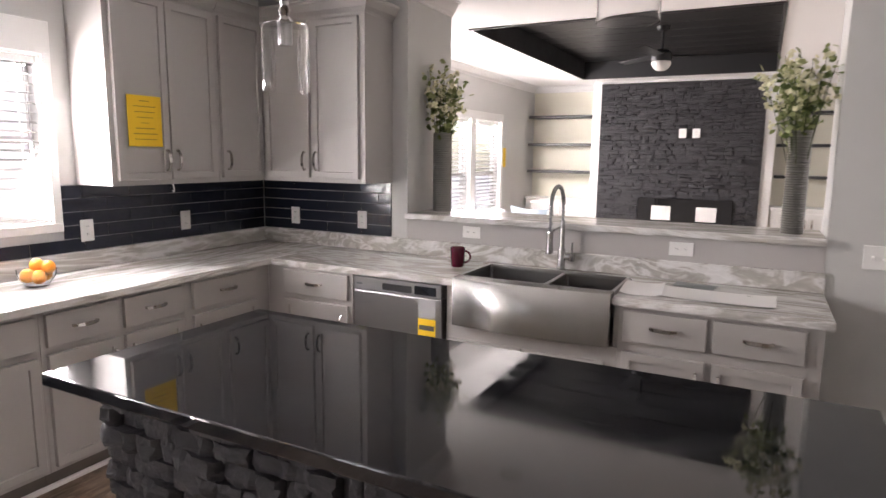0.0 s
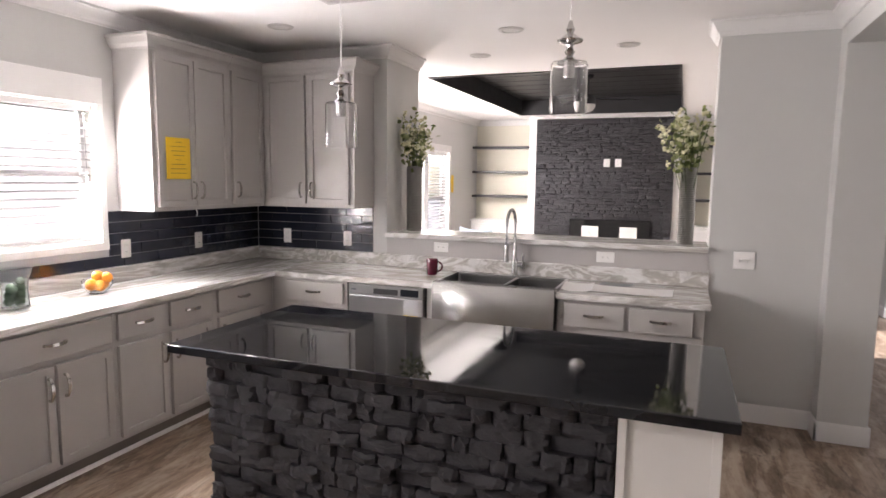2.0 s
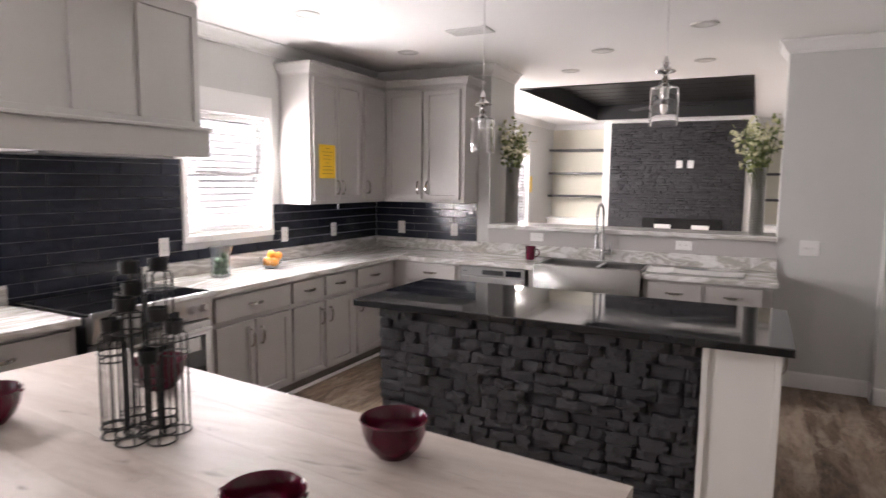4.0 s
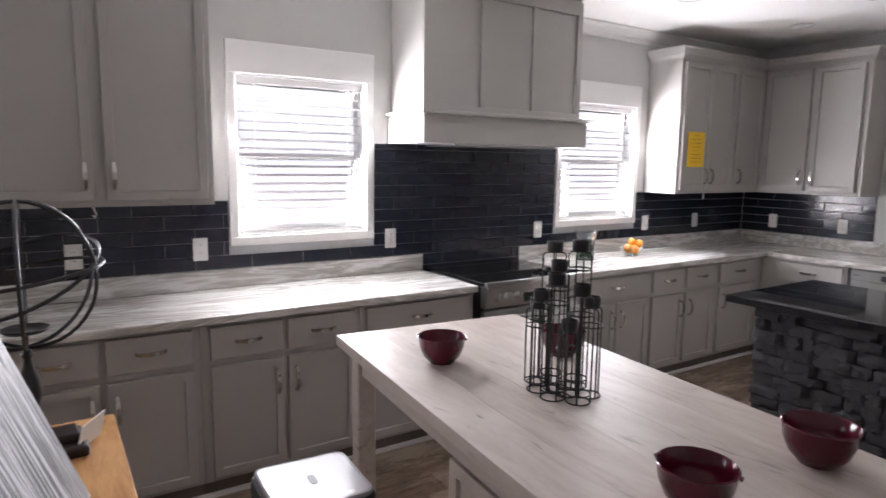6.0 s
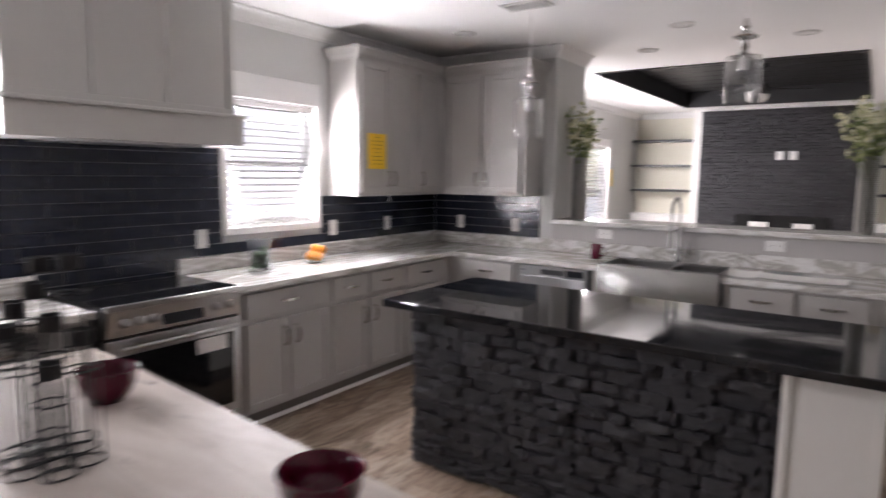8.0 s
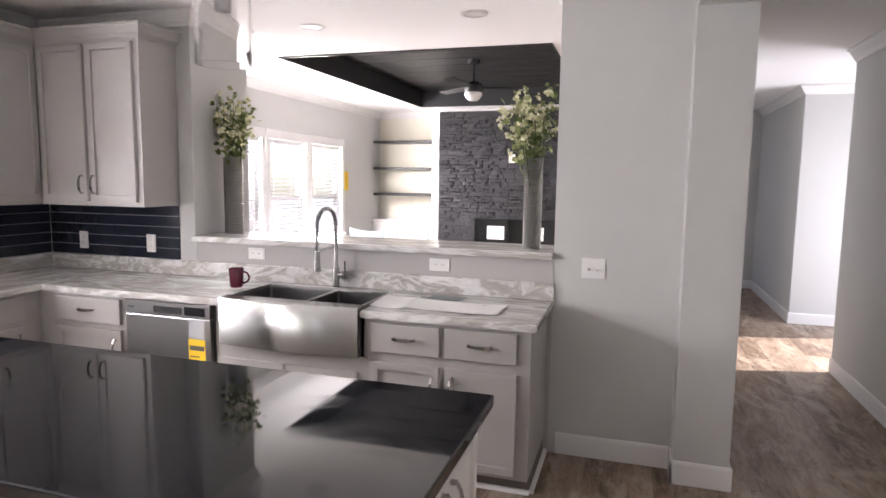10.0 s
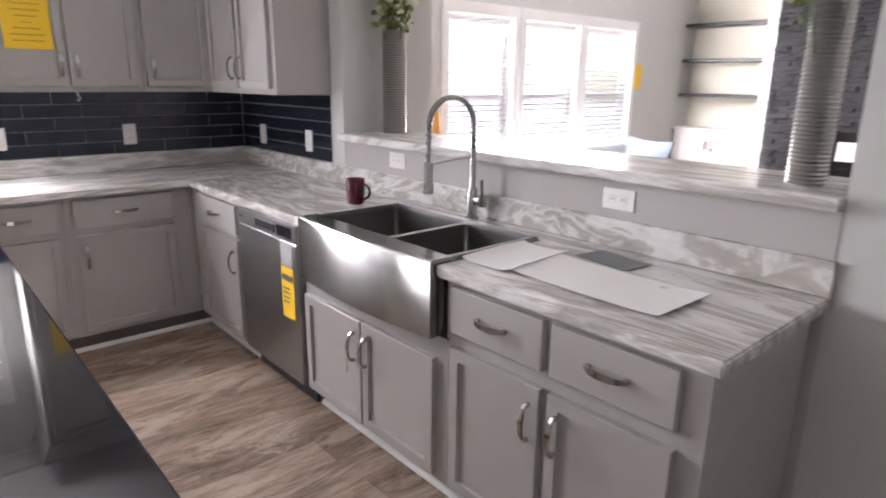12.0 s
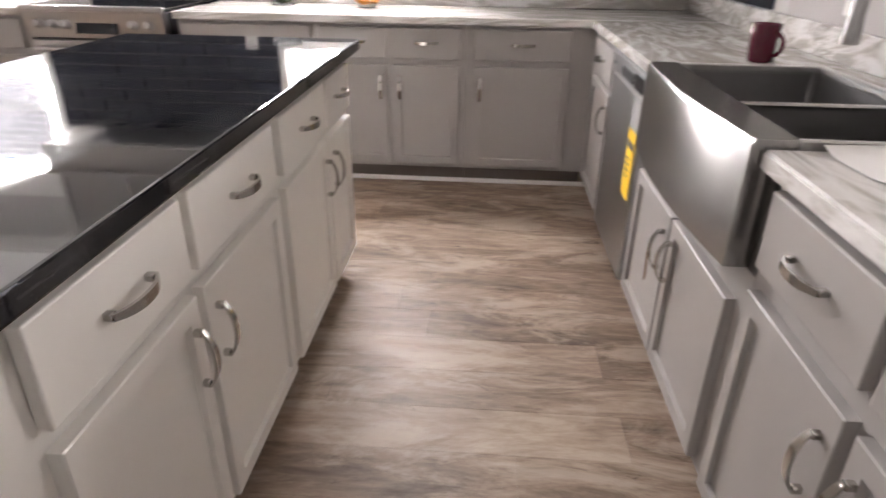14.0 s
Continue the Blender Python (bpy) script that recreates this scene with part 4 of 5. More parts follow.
pts = [(2.332, -0.020, 0.475), (2.331, -0.028, 0.44), (2.337, -0.026, 0.405), (2.329, -0.022, 0.37), (2.322, -0.023, 0.352), (2.316, -0.022, 0.372), (2.323, -0.026, 0.41), (2.331, -0.029, 0.445), (2.334, -0.021, 0.476)]
tagged(new("cord_tag", finish("cord_tag", tube(bmesh.new(), pts, 0.0016, 5), painted("beige_cord", (0.36, 0.24, 0.17), 0.8))), "thin beige cord hanging from a cabinet handle", "cord")

# ---- island ----
IX0, IX1, IY0, IY1 = 1.525, 3.78, -1.945, -1.015
tagged(new("island_worktop", finish("island_worktop", one_box(IX0, IX1, IY0, IY1, 0.876, 0.916, 0.005, 2), GRANITE)), "polished black granite island worktop", "worktop")


def island_unit(x0, x1, drawers, doors):
    return base_cabinet(pose(x1, -1.055, 0, 0, 0, 180), x1 - x0 - 0.002, [(x1 - b, x1 - a, h) for a, b, h in drawers], [(x1 - b, x1 - a, z, -s) for a, b, z, s in doors], "pale grey painted island cabinet with shaker doors", paint=ISLAND_PAINT, top=0.874, depth=0.70, group="island cabinets")


island_unit(1.665, 2.525, [(1.70, 2.02, 1), (2.05, 2.495, 1)], [(1.70, 2.02, 0.665, 1), (2.05, 2.495, 0.665, -1)])
island_unit(2.525, 3.53, [(2.555, 3.015, 1), (3.045, 3.44, 1)], [(2.555, 3.015, 0.665, 1), (3.045, 3.44, 0.665, -1)])

base_cabinet(pose(3.715, -1.772, 0, 0, 0, 90), 0.717, [], [(0.012, 0.353, 0.845, 1), (0.363, 0.705, 0.845, -1)], "pale grey painted island end cabinet with two shaker doors", paint=ISLAND_PAINT, top=0.874, depth=0.18, group="island cabinets")

# The island's show front: a pale end panel beside the stacked stone.
island = thing("kitchen_island", pose(0, 0, 0), "island front of dark stacked slate with a white end panel", "island")
end = part("end_panel", one_box(3.413, 3.735, -1.83, -1.777, 0.004, 0.8745), ISLAND_PAINT, island, "white painted end panel")
part("corner_post", one_box(3.41, 3.44, -1.845, -1.8305, 0.004, 0.8745, 0.002), ISLAND_PAINT, end)
part("corner_post", one_box(3.708, 3.738, -1.845, -1.8305, 0.004, 0.8745, 0.002), ISLAND_PAINT, end)
# Core sheet painted near-black as the shade between the stones.
stone_face = part("stone_cladding", one_box(1.66, 3.405, -1.80, -1.757, 0.004, 0.8745), GAP_SHADE, island, "dark grey stacked slate cladding")

# ---- pendants and ceiling fittings ----
def pendant(x, y, zb):
    """A clear glass cylinder on a turned chrome stem; zb is the glass's lower rim."""
    ob = thing("pendant_lamp", pose(x, y, zb), "clear glass cylinder pendant lamp with turned chrome stem", "pendant lamp", "pendants over the island")
    bm = lathe(bmesh.new(), ((0.071, 0), (0.071, 0.185), (0.066, 0.195), (0.02, 0.197), (0.02, 0.193), (0.064, 0.191), (0.0675, 0.183), (0.0675, 0), (0.071, 0)), 40)
    sh = part("shade", bm, GLASS, ob, "clear glass cylinder shade", True)
    sh.visible_shadow = False
    prof = ((0, 0.135), (0.020, 0.135), (0.022, 0.15), (0.022, 0.198), (0.030, 0.202), (0.012, 0.22), (0.020, 0.235), (0.011, 0.25), (0.014, 0.262), (0.047, 0.272), (0.050, 0.278), (0.030, 0.290), (0.012, 0.305), (0.017, 0.318), (0.012, 0.33), (0.006, 0.35), (0, 0.355))
    part("stem", lathe(bmesh.new(), prof, 24), CHROME, ob, "turned chrome stem", True)
    part("cord", tube(bmesh.new(), [(0, 0, 0.35), (0, 0, H - zb - 0.02)], 0.003, 6), WHITE, ob, "thin pale cord")
    part("canopy", lathe(bmesh.new(), ((0, H - zb - 0.03), (0.02, H - zb - 0.03), (0.06, H - zb - 0.012), (0.062, H - zb - 0.001), (0, H - zb - 0.001)), 24), CHROME, ob, smooth=True)
    return ob


pendant(2.136, -1.50, 1.775)
pendant(3.142, -1.50, 1.895)

first = thing("recessed_downlight", pose(0.85, -0.15, H - 0.001), "white recessed ceiling downlight, unlit", "downlight", "ceiling downlights")
part("ring", lathe(bmesh.new(), ((0.062, -0.004), (0.066, -0.010), (0.088, -0.006), (0.092, 0.0), (0.062, 0.0), (0.062, -0.004)), 28), VENT, first, smooth=True)
part("lens", lathe(bmesh.new(), ((0, -0.005), (0.062, -0.005), (0.062, 0), (0, 0)), 28), LENS, first, smooth=True)
for x, y in ((0.85, -1.5), (2.37, 0.45), (1.88, 1.26), (3.11, 1.2), (3.2, -0.15), (5.28, 1.14)):
    copy_thing(first, pose(x, y, H - 0.001))

v = thing("ceiling_vent", pose(1.654, -0.64, H - 0.001, 0, 0, 0), "white louvred ceiling air vent", "vent")
bm = bmesh.new()
for b in ((-0.16, 0.16, -0.09, -0.07), (-0.16, 0.16, 0.07, 0.09), (-0.16, -0.14, -0.07, 0.07), (0.14, 0.16, -0.07, 0.07)):
    box(bm, *b, -0.012, 0, 0.002)
part("frame", bm, VENT, v)
part("backing", one_box(-0.14, 0.14, -0.07, 0.07, -0.002, 0), SLOT, v)
for i in range(9):
    s = part("louvre", one_box(-0.14, 0.14, -0.006, 0.006, -0.0012, 0.0012), VENT, v)
    s.matrix_basis = pose(0, -0.058 + i * 0.0145, -0.007, 35)


# ---- outlets and switches ----
def wall_plate(m, w, h, kind):
    """A cover plate lying in x and z with its face towards -y."""
    label = {"outlet": "white wall outlet with a plastic cover plate", "switch": "white double light switch plate"}[kind]
    ob = thing("light_switch" if kind == "switch" else "wall_outlet", m, label, "switch" if kind == "switch" else "outlet")
    part("cover_plate", one_box(-w / 2, w / 2, -0.007, 0, -h / 2, h / 2, 0.003, 2), PLASTIC, ob)
    if kind == "outlet":
        wide = w > h
        for s in (-1, 1):
            cx, cz = (s * 0.022, 0) if wide else (0, s * 0.022)
            f = part("socket", one_box(cx - 0.015, cx + 0.015, -0.0095, -0.0072, cz - 0.014, cz + 0.014, 0.002), PLASTIC, ob)
            bm = bmesh.new()
            for d in (-0.005, 0.005):
                box(bm, cx + d - 0.0012, cx + d + 0.0012, -0.0102, -0.0096, cz - 0.002, cz + 0.006)
            part("slot", bm, SLOT, f)
    else:
        for s in (-1, 1):
            t = part("toggle", one_box(-0.005, 0.005, -0.016, 0.0, -0.009, 0.009, 0.002), PLASTIC, ob)
            t.matrix_basis = pose(s * 0.024, -0.007, 0, 18)
    return ob


for y in (-5.0, -4.41, -3.25, -2.005, -0.795, -0.11):
    wall_plate(pose(0.0115, y, 1.138, 0, 0, 90), 0.078, 0.125, "outlet")
for x in (0.325, 0.931):
    wall_plate(pose(x, 0.6385, 1.128), 0.078, 0.125, "outlet")
wall_plate(pose(1.78, 0.652, 1.094), 0.125, 0.076, "outlet")
wall_plate(pose(3.067, 0.646, 1.088), 0.128, 0.076, "outlet")
wall_plate(pose(3.978, 0.65, 1.117), 0.132, 0.118, "switch")


# ---- things on the counters ----
def mug():
    ob = thing("mug", pose(1.816, 0.373, 0.9155), "glossy burgundy ceramic coffee mug on the worktop", "mug")
    prof = ((0, 0), (0.036, 0), (0.041, 0.006), (0.043, 0.05), (0.046, 0.116), (0.044, 0.119), (0.0415, 0.114), (0.038, 0.01), (0, 0.008))
    part("cup", lathe(bmesh.new(), prof, 28), RED, ob, smooth=True)
    pts = [(0.041 + 0.036 * math.sin(a), 0, 0.060 - 0.036 * math.cos(a)) for a in [math.pi * i / 12 for i in range(13)]]
    part("handle", tube(bmesh.new(), pts, 0.0065, 8), RED, ob, smooth=True).matrix_basis = pose(0, 0, 0, 0, 0, 25)
    return ob


mug()


def sphere(bm, c, r, squash=1.0, segs=14):
    return lathe(bm, [(r * math.sin(math.pi * i / 10), -r * squash * math.cos(math.pi * i / 10)) for i in range(11)], segs, c[0], c[1], c[2])


def fruit_bowl():
    ob = thing("fruit_bowl", pose(0.246, -1.22, 0.9155), "small clear glass bowl on the worktop", "bowl")
    prof = ((0, 0), (0.045, 0), (0.05, 0.004), (0.085, 0.055), (0.088, 0.085), (0.085, 0.085), (0.081, 0.057), (0.047, 0.008), (0, 0.006))
    part("glass", lathe(bmesh.new(), prof, 28), GLASS, ob, smooth=True)
    for i, (x, y, z) in enumerate(((-0.034, 0.0, 0.052), (0.036, -0.012, 0.052), (0.0, 0.042, 0.056), (0.004, -0.045, 0.06), (0.0, 0.004, 0.105), (0.04, 0.035, 0.095))):
        o = tagged(new("orange", finish("orange", sphere(bmesh.new(), (0, 0, 0), 0.035, 0.95), ORANGE, True)), "ripe orange in a glass bowl", "orange", "oranges in the bowl")
        o.matrix_world = pose(0.246 + x, -1.22 + y, 0.9155 + z, 20 * i, 35 * i, 0)


fruit_bowl()


def fruit_jar():
    ob = thing("glass_jar", pose(0.225, -1.71, 0.9155), "flared clear glass vase filled with green fruit", "vase")
    prof = ((0, 0), (0.062, 0), (0.068, 0.005), (0.062, 0.10), (0.068, 0.16), (0.088, 0.215), (0.084, 0.215), (0.064, 0.16), (0.058, 0.10), (0.062, 0.012), (0, 0.010))
    part("glass", lathe(bmesh.new(), prof, 28), JAR_GLASS, ob, smooth=True)
    rnd = random.Random(4)
    for i in range(13):
        a, lay = i * 2.2, i // 4
        o = tagged(new("green_fruit", finish("green_fruit", sphere(bmesh.new(), (0, 0, 0), 0.024, rnd.uniform(0.9, 1.2), 10), LIME, True)), "dark green fruit in a glass vase", "fruit", "green fruit in the vase")
        o.matrix_world = pose(0.225 + 0.03 * math.cos(a), -1.71 + 0.03 * math.sin(a), 0.952 + 0.036 * lay, rnd.uniform(0, 90), rnd.uniform(0, 90), 0)


fruit_jar()


def sheet(name, mat, m, w, d, label, category, curl=0.0):
    """A sheet of paper lying flat, with a slight curl at its ends."""
    bm = bmesh.new()
    n = 8
    rows = []
    for i in range(n + 1):
        f = 2 * i / n - 1
        z = 0.001 + curl * abs(f) ** 4
        rows.append([bm.verts.new((w / 2 * f, s * d / 2, z + h)) for s in (-1, 1) for h in (0, 0.0008)])
    for a, b in zip(rows, rows[1:]):
        for q in ((0, 2), (1, 3), (0, 1), (2, 3)):
            bm.faces.new((a[q[0]], a[q[1]], b[q[1]], b[q[0]]))
    bm.faces.new([rows[0][k] for k in (0, 1, 3, 2)])
    bm.faces.new([rows[-1][k] for k in (0, 1, 3, 2)])
    ob = tagged(new(name, finish(name, bm, mat, True)), label, category)
    ob.matrix_world = m
    return ob


sheet("paper_sheet", PAPER, pose(2.935, 0.27, 0.9165, 0, 0, 4), 0.20, 0.33, "white paper sheet lying on the worktop", "paper", 0.012)
leaflet = sheet("leaflet", PAPER, pose(3.285, 0.255, 0.9185, 0, 0, -1), 0.52, 0.265, "white printed leaflet lying on the worktop", "paper", 0.006)
bm = bmesh.new()
for i in range(2):
    box(bm, 0.13, 0.22 - 0.03 * i, 0.098 - i * 0.012, 0.101 - i * 0.012, 0.0024, 0.0027)
part("print", bm, INK, leaflet, "lines of unreadable print")
sheet("dark_card", GREY_LABEL, pose(3.165, 0.485, 0.9165, 0, 0, -8), 0.21, 0.13, "dark grey printed card on the worktop", "card", 0.002)

notice = thing("notice", pose(0.3415, -0.625, 1.757, 0, 0, 90), "yellow paper notice taped to a wall cabinet door", "notice")
part("paper_sheet", one_box(-0.108, 0.108, -0.0018, 0, -0.14, 0.14), YELLOW, notice)
bm = bmesh.new()
for i, (w, h) in enumerate(((0.06, 0.006), (0.14, 0.006), (0.13, 0.006), (0.10, 0.006), (0.05, 0.005), (0.12, 0.007), (0.15, 0.007), (0.14, 0.006))):
    z = 0.11 - i * 0.03
    box(bm, -w / 2, w / 2, -0.0026, -0.0019, z - h / 3, z + h / 3)
part("print", bm, FADED_INK, notice, "lines of unreadable print")
n2 = thing("notice", pose(0.002, 5.60, 1.56, 0, 0, 90), "yellow paper notice on the living room wall", "notice")
part("paper_sheet", one_box(-0.108, 0.108, -0.0018, 0, -0.14, 0.14), YELLOW, n2)


for y in (-0.43, -4.92):
    pts = [(0.30, y, 1.3995), (0.302, y + 0.004, 1.385), (0.299, y + 0.012, 1.366), (0.301, y + 0.006, 1.352), (0.30, y - 0.003, 1.362)]
    tagged(new("cable_stub", finish("cable_stub", tube(bmesh.new(), pts, 0.0035, 6), WHITE, True)), "short white cable hanging under a wall cabinet", "cable")


# ---- tall vases with blossom on the ledge ----
def flower_vase(x, y, seed, r, wide, height, lean):
    """A ribbed tin cylinder with leafy blossom stems."""
    ob = thing("flower_vase", pose(x, y, 1.198), "tall ribbed grey tin cylinder vase on the bar ledge", "vase", "vases on the ledge")
    n = 168
    prof = [(0, 0), (r, 0)] + [(r + 0.0024 * math.sin(i * math.pi / 2), 0.004 + 0.54 * i / n) for i in range(n + 1)] + [(r - 0.006, 0.544), (r - 0.006, 0.02), (0, 0.02)]
    part("cylinder", lathe(bmesh.new(), prof, 32), VASE_METAL, ob, smooth=True)
    plant = thing("blossom_stems", pose(x, y, 1.74), "artificial green leaves with cream blossom in a tin vase", "flowers", "flowers in the ledge vases")
    rnd = random.Random(seed)
    leaves, petals = bmesh.new(), bmesh.new()

    def put_leaf(bm, p, size, blossom=False):
        m = Matrix.Translation(p) @ Euler((rnd.uniform(-1.3, 1.3), rnd.uniform(-1.3, 1.3), rnd.uniform(0, 6.3))).to_matrix().to_4x4()
        w, l = (size * 0.42, size) if not blossom else (size * 0.5, size * 0.9)
        vs = [bm.verts.new(m @ Vector(q)) for q in ((0, 0, 0), (w, l * 0.4, 0.003), (w * 0.6, l * 0.8, 0), (0, l, -0.004), (-w * 0.6, l * 0.8, 0), (-w, l * 0.4, 0.003))]
        bm.faces.new((vs[0], vs[1], vs[2], vs[3]))
        bm.faces.new((vs[0], vs[3], vs[4], vs[5]))
    for s in range(18):
        a = rnd.uniform(0, 6.3)
        out, h = wide * rnd.uniform(0.25, 1.0), height * rnd.uniform(0.45, 1.0)
        tip = Vector((out * math.cos(a) + lean * h, out * math.sin(a), h))
        pts = [Vector((0.02 * math.cos(a), 0.02 * math.sin(a), -0.3)).lerp(tip, f) + Vector((0, 0, 0.05 * math.sin(math.pi * f))) for f in (0, 0.35, 0.55, 0.7, 0.85, 1.0)]
        part("stem", tube(bmesh.new(), pts, lambda f: 0.003 * (1 - 0.6 * f), 5), STEM, plant)
        for i in range(16):
            f = rnd.uniform(0.43, 1.0)
            p = pts[0].lerp(tip, f) + Vector((rnd.gauss(0, 0.022), rnd.gauss(0, 0.022), 0.05 * math.sin(math.pi * f) + rnd.gauss(0, 0.02)))
            put_leaf(leaves, p, rnd.uniform(0.03, 0.055))
        for i in range(4 if rnd.random() < 0.75 else 2):
            f = rnd.uniform(0.62, 0.98)
            p = pts[0].lerp(tip, f) + Vector((rnd.gauss(0, 0.03), rnd.gauss(0, 0.03), 0.04 + rnd.gauss(0, 0.02)))
            for k in range(7):
                put_leaf(petals, p + Vector((rnd.gauss(0, 0.005), rnd.gauss(0, 0.005), rnd.gauss(0, 0.005))), rnd.uniform(0.02, 0.032), True)
    tagged(part("foliage", leaves, LEAF, plant, "small green leaves"), kind="stuff")
    tagged(part("blossom", petals, BLOSSOM, plant, "cream blossom"), kind="stuff")


flower_vase(1.43, 0.90, 3, 0.066, 0.17, 0.46, 0.10)
flower_vase(3.60, 0.80, 8, 0.055, 0.23, 0.44, -0.08)

# ---- whitewashed work table and what stands on it ----
TABLE = pose(1.40, -3.795, 0, 0, 0, -5.4)
TOP = 0.962
ob = thing("work_table", TABLE, "whitewashed wooden counter-height work table", "table")
L, D = 1.965, 0.815
boards = 5
for i in range(boards):
    y0 = -D / 2 + i * D / boards
    part("tabletop_board", one_box(0, L, y0 + 0.0001, y0 + D / boards - 0.0001, TOP - 0.038, TOP, 0.0006), TABLE_WOOD, ob)
for x0, y0 in ((0.05, -D / 2 + 0.045), (0.05, D / 2 - 0.115), (L - 0.12, -D / 2 + 0.045), (L - 0.12, D / 2 - 0.115)):
    part("leg", one_box(x0, x0 + 0.07, y0, y0 + 0.07, 0.004, TOP - 0.0385, 0.004), TABLE_WOOD, ob)
part("apron", one_box(0.12, L - 0.12, -D / 2 + 0.06, -D / 2 + 0.085, TOP - 0.13, TOP - 0.0385), TABLE_WOOD, ob)
part("apron", one_box(0.12, L - 0.12, D / 2 - 0.085, D / 2 - 0.06, TOP - 0.13, TOP - 0.0385), TABLE_WOOD, ob)
part("cupboard", one_box(0.78, L - 0.125, -D / 2 + 0.09, D / 2 - 0.09, 0.12, TOP - 0.0385, 0.003), TABLE_WOOD, ob, "whitewashed cupboard under the tabletop")
part("cupboard_door", shaker(0.80, 1.28, 0.15, TOP - 0.15, -D / 2 + 0.0895), TABLE_WOOD, ob)
part("cupboard_door", shaker(1.30, 1.80, 0.15, TOP - 0.15, -D / 2 + 0.0895), TABLE_WOOD, ob)


def red_bowl(x, y, turn, r=0.079):
    ob = thing("bowl", pose(x, y, TOP, 0, 0, turn), "glossy burgundy ceramic bowl with two small lugs", "bowl", "bowls on the work table")
    k = r / 0.079
    prof = [(a * k, b * k) for a, b in ((0, 0), (0.040, 0), (0.044, 0.006), (0.062, 0.025), (0.074, 0.055), (0.078, 0.085), (0.081, 0.089), (0.078, 0.092), (0.0745, 0.088), (0.070, 0.056), (0.056, 0.026), (0.03, 0.012), (0, 0.010))]
    part("basin", lathe(bmesh.new(), prof, 36), RED, ob, smooth=True)
    for s in (-1, 1):
        part("lug", one_box(*sorted((s * k * 0.079, s * k * 0.0865)), -0.008 * k, 0.008 * k, 0.082 * k, 0.089 * k, 0.003, 2), RED, ob, smooth=True)
    return ob


red_bowl(1.835, -4.027, 40)
red_bowl(2.863, -3.682, -25)
red_bowl(2.83, -4.08, 20, 0.076)
red_bowl(1.98, -3.62, -20)


def candle_rack():
    """A cluster of wire tubes, each on a ring and bridged at the top under a candle cup."""
    ob = thing("candle_holder", pose(2.235, -3.87, TOP, 0, 0, 10), "black wire cluster candle holder of tall open tubes", "candle holder")
    for n, (x, y, h) in enumerate(((-0.10, 0.01, 0.26), (-0.045, -0.045, 0.30), (-0.075, 0.05, 0.43), (-0.02, 0.0, 0.385), (0.02, -0.065, 0.36), (0.005, 0.065, 0.44), (0.075, 0.03, 0.29), (0.085, -0.035, 0.335), (0.03, -0.01, 0.22))):
        r, top = 0.034, h - 0.034
        bm = bmesh.new()
        for z in (0.003, 0.026) if n % 3 else (0.003,):
            tube(bm, ring_points(x, y, z, r, 18), 0.0024, 5, True)
        tube(bm, ring_points(x, y, top - 0.05, r, 18), 0.0024, 5, True)
        for k in range(2):
            a = 0.5 + n * 0.9 + k * math.pi / 2
            dx, dy = r * math.cos(a), r * math.sin(a)
            tube(bm, [(x - dx, y - dy, 0.003), (x - dx, y - dy, top - 0.008), (x - dx * 0.8, y - dy * 0.8, top), (x + dx * 0.8, y + dy * 0.8, top), (x + dx, y + dy, top - 0.008), (x + dx, y + dy, 0.003)], 0.0024, 5)
        part("wire_tube", bm, BLACK_METAL, ob)
        part("cup", lathe(bmesh.new(), ((0, top + 0.002), (0.021, top + 0.002), (0.0235, top + 0.005), (0.0245, h), (0.0225, h), (0.021, h - 0.02), (0, h - 0.02)), 18, x, y), BLACK_METAL, ob, "black candle cup", True)
    return ob


candle_rack()


# ---- stool, pine table and its display ----
def rounded(bm, levels, r, n=6):
    """Stacked rounded squares: levels of (half width, z), closed at both ends."""
    rings = []
    for half, z in levels:
        ring = []
        for q in range(4):
            for k in range(n + 1):
                a = math.pi / 2 * (q + k / n)
                cx, cy = ((1, 1), (-1, 1), (-1, -1), (1, -1))[q]
                ring.append(bm.verts.new((cx * (half - r) + r * math.cos(a), cy * (half - r) + r * math.sin(a), z)))
        rings.append(ring)
    for a, b in zip(rings, rings[1:]):
        for i in range(len(a)):
            k = (i + 1) % len(a)
            bm.faces.new((a[i], a[k], b[k], b[i]))
    bm.faces.new(rings[0][::-1])
    bm.faces.new(rings[-1])
    return bm


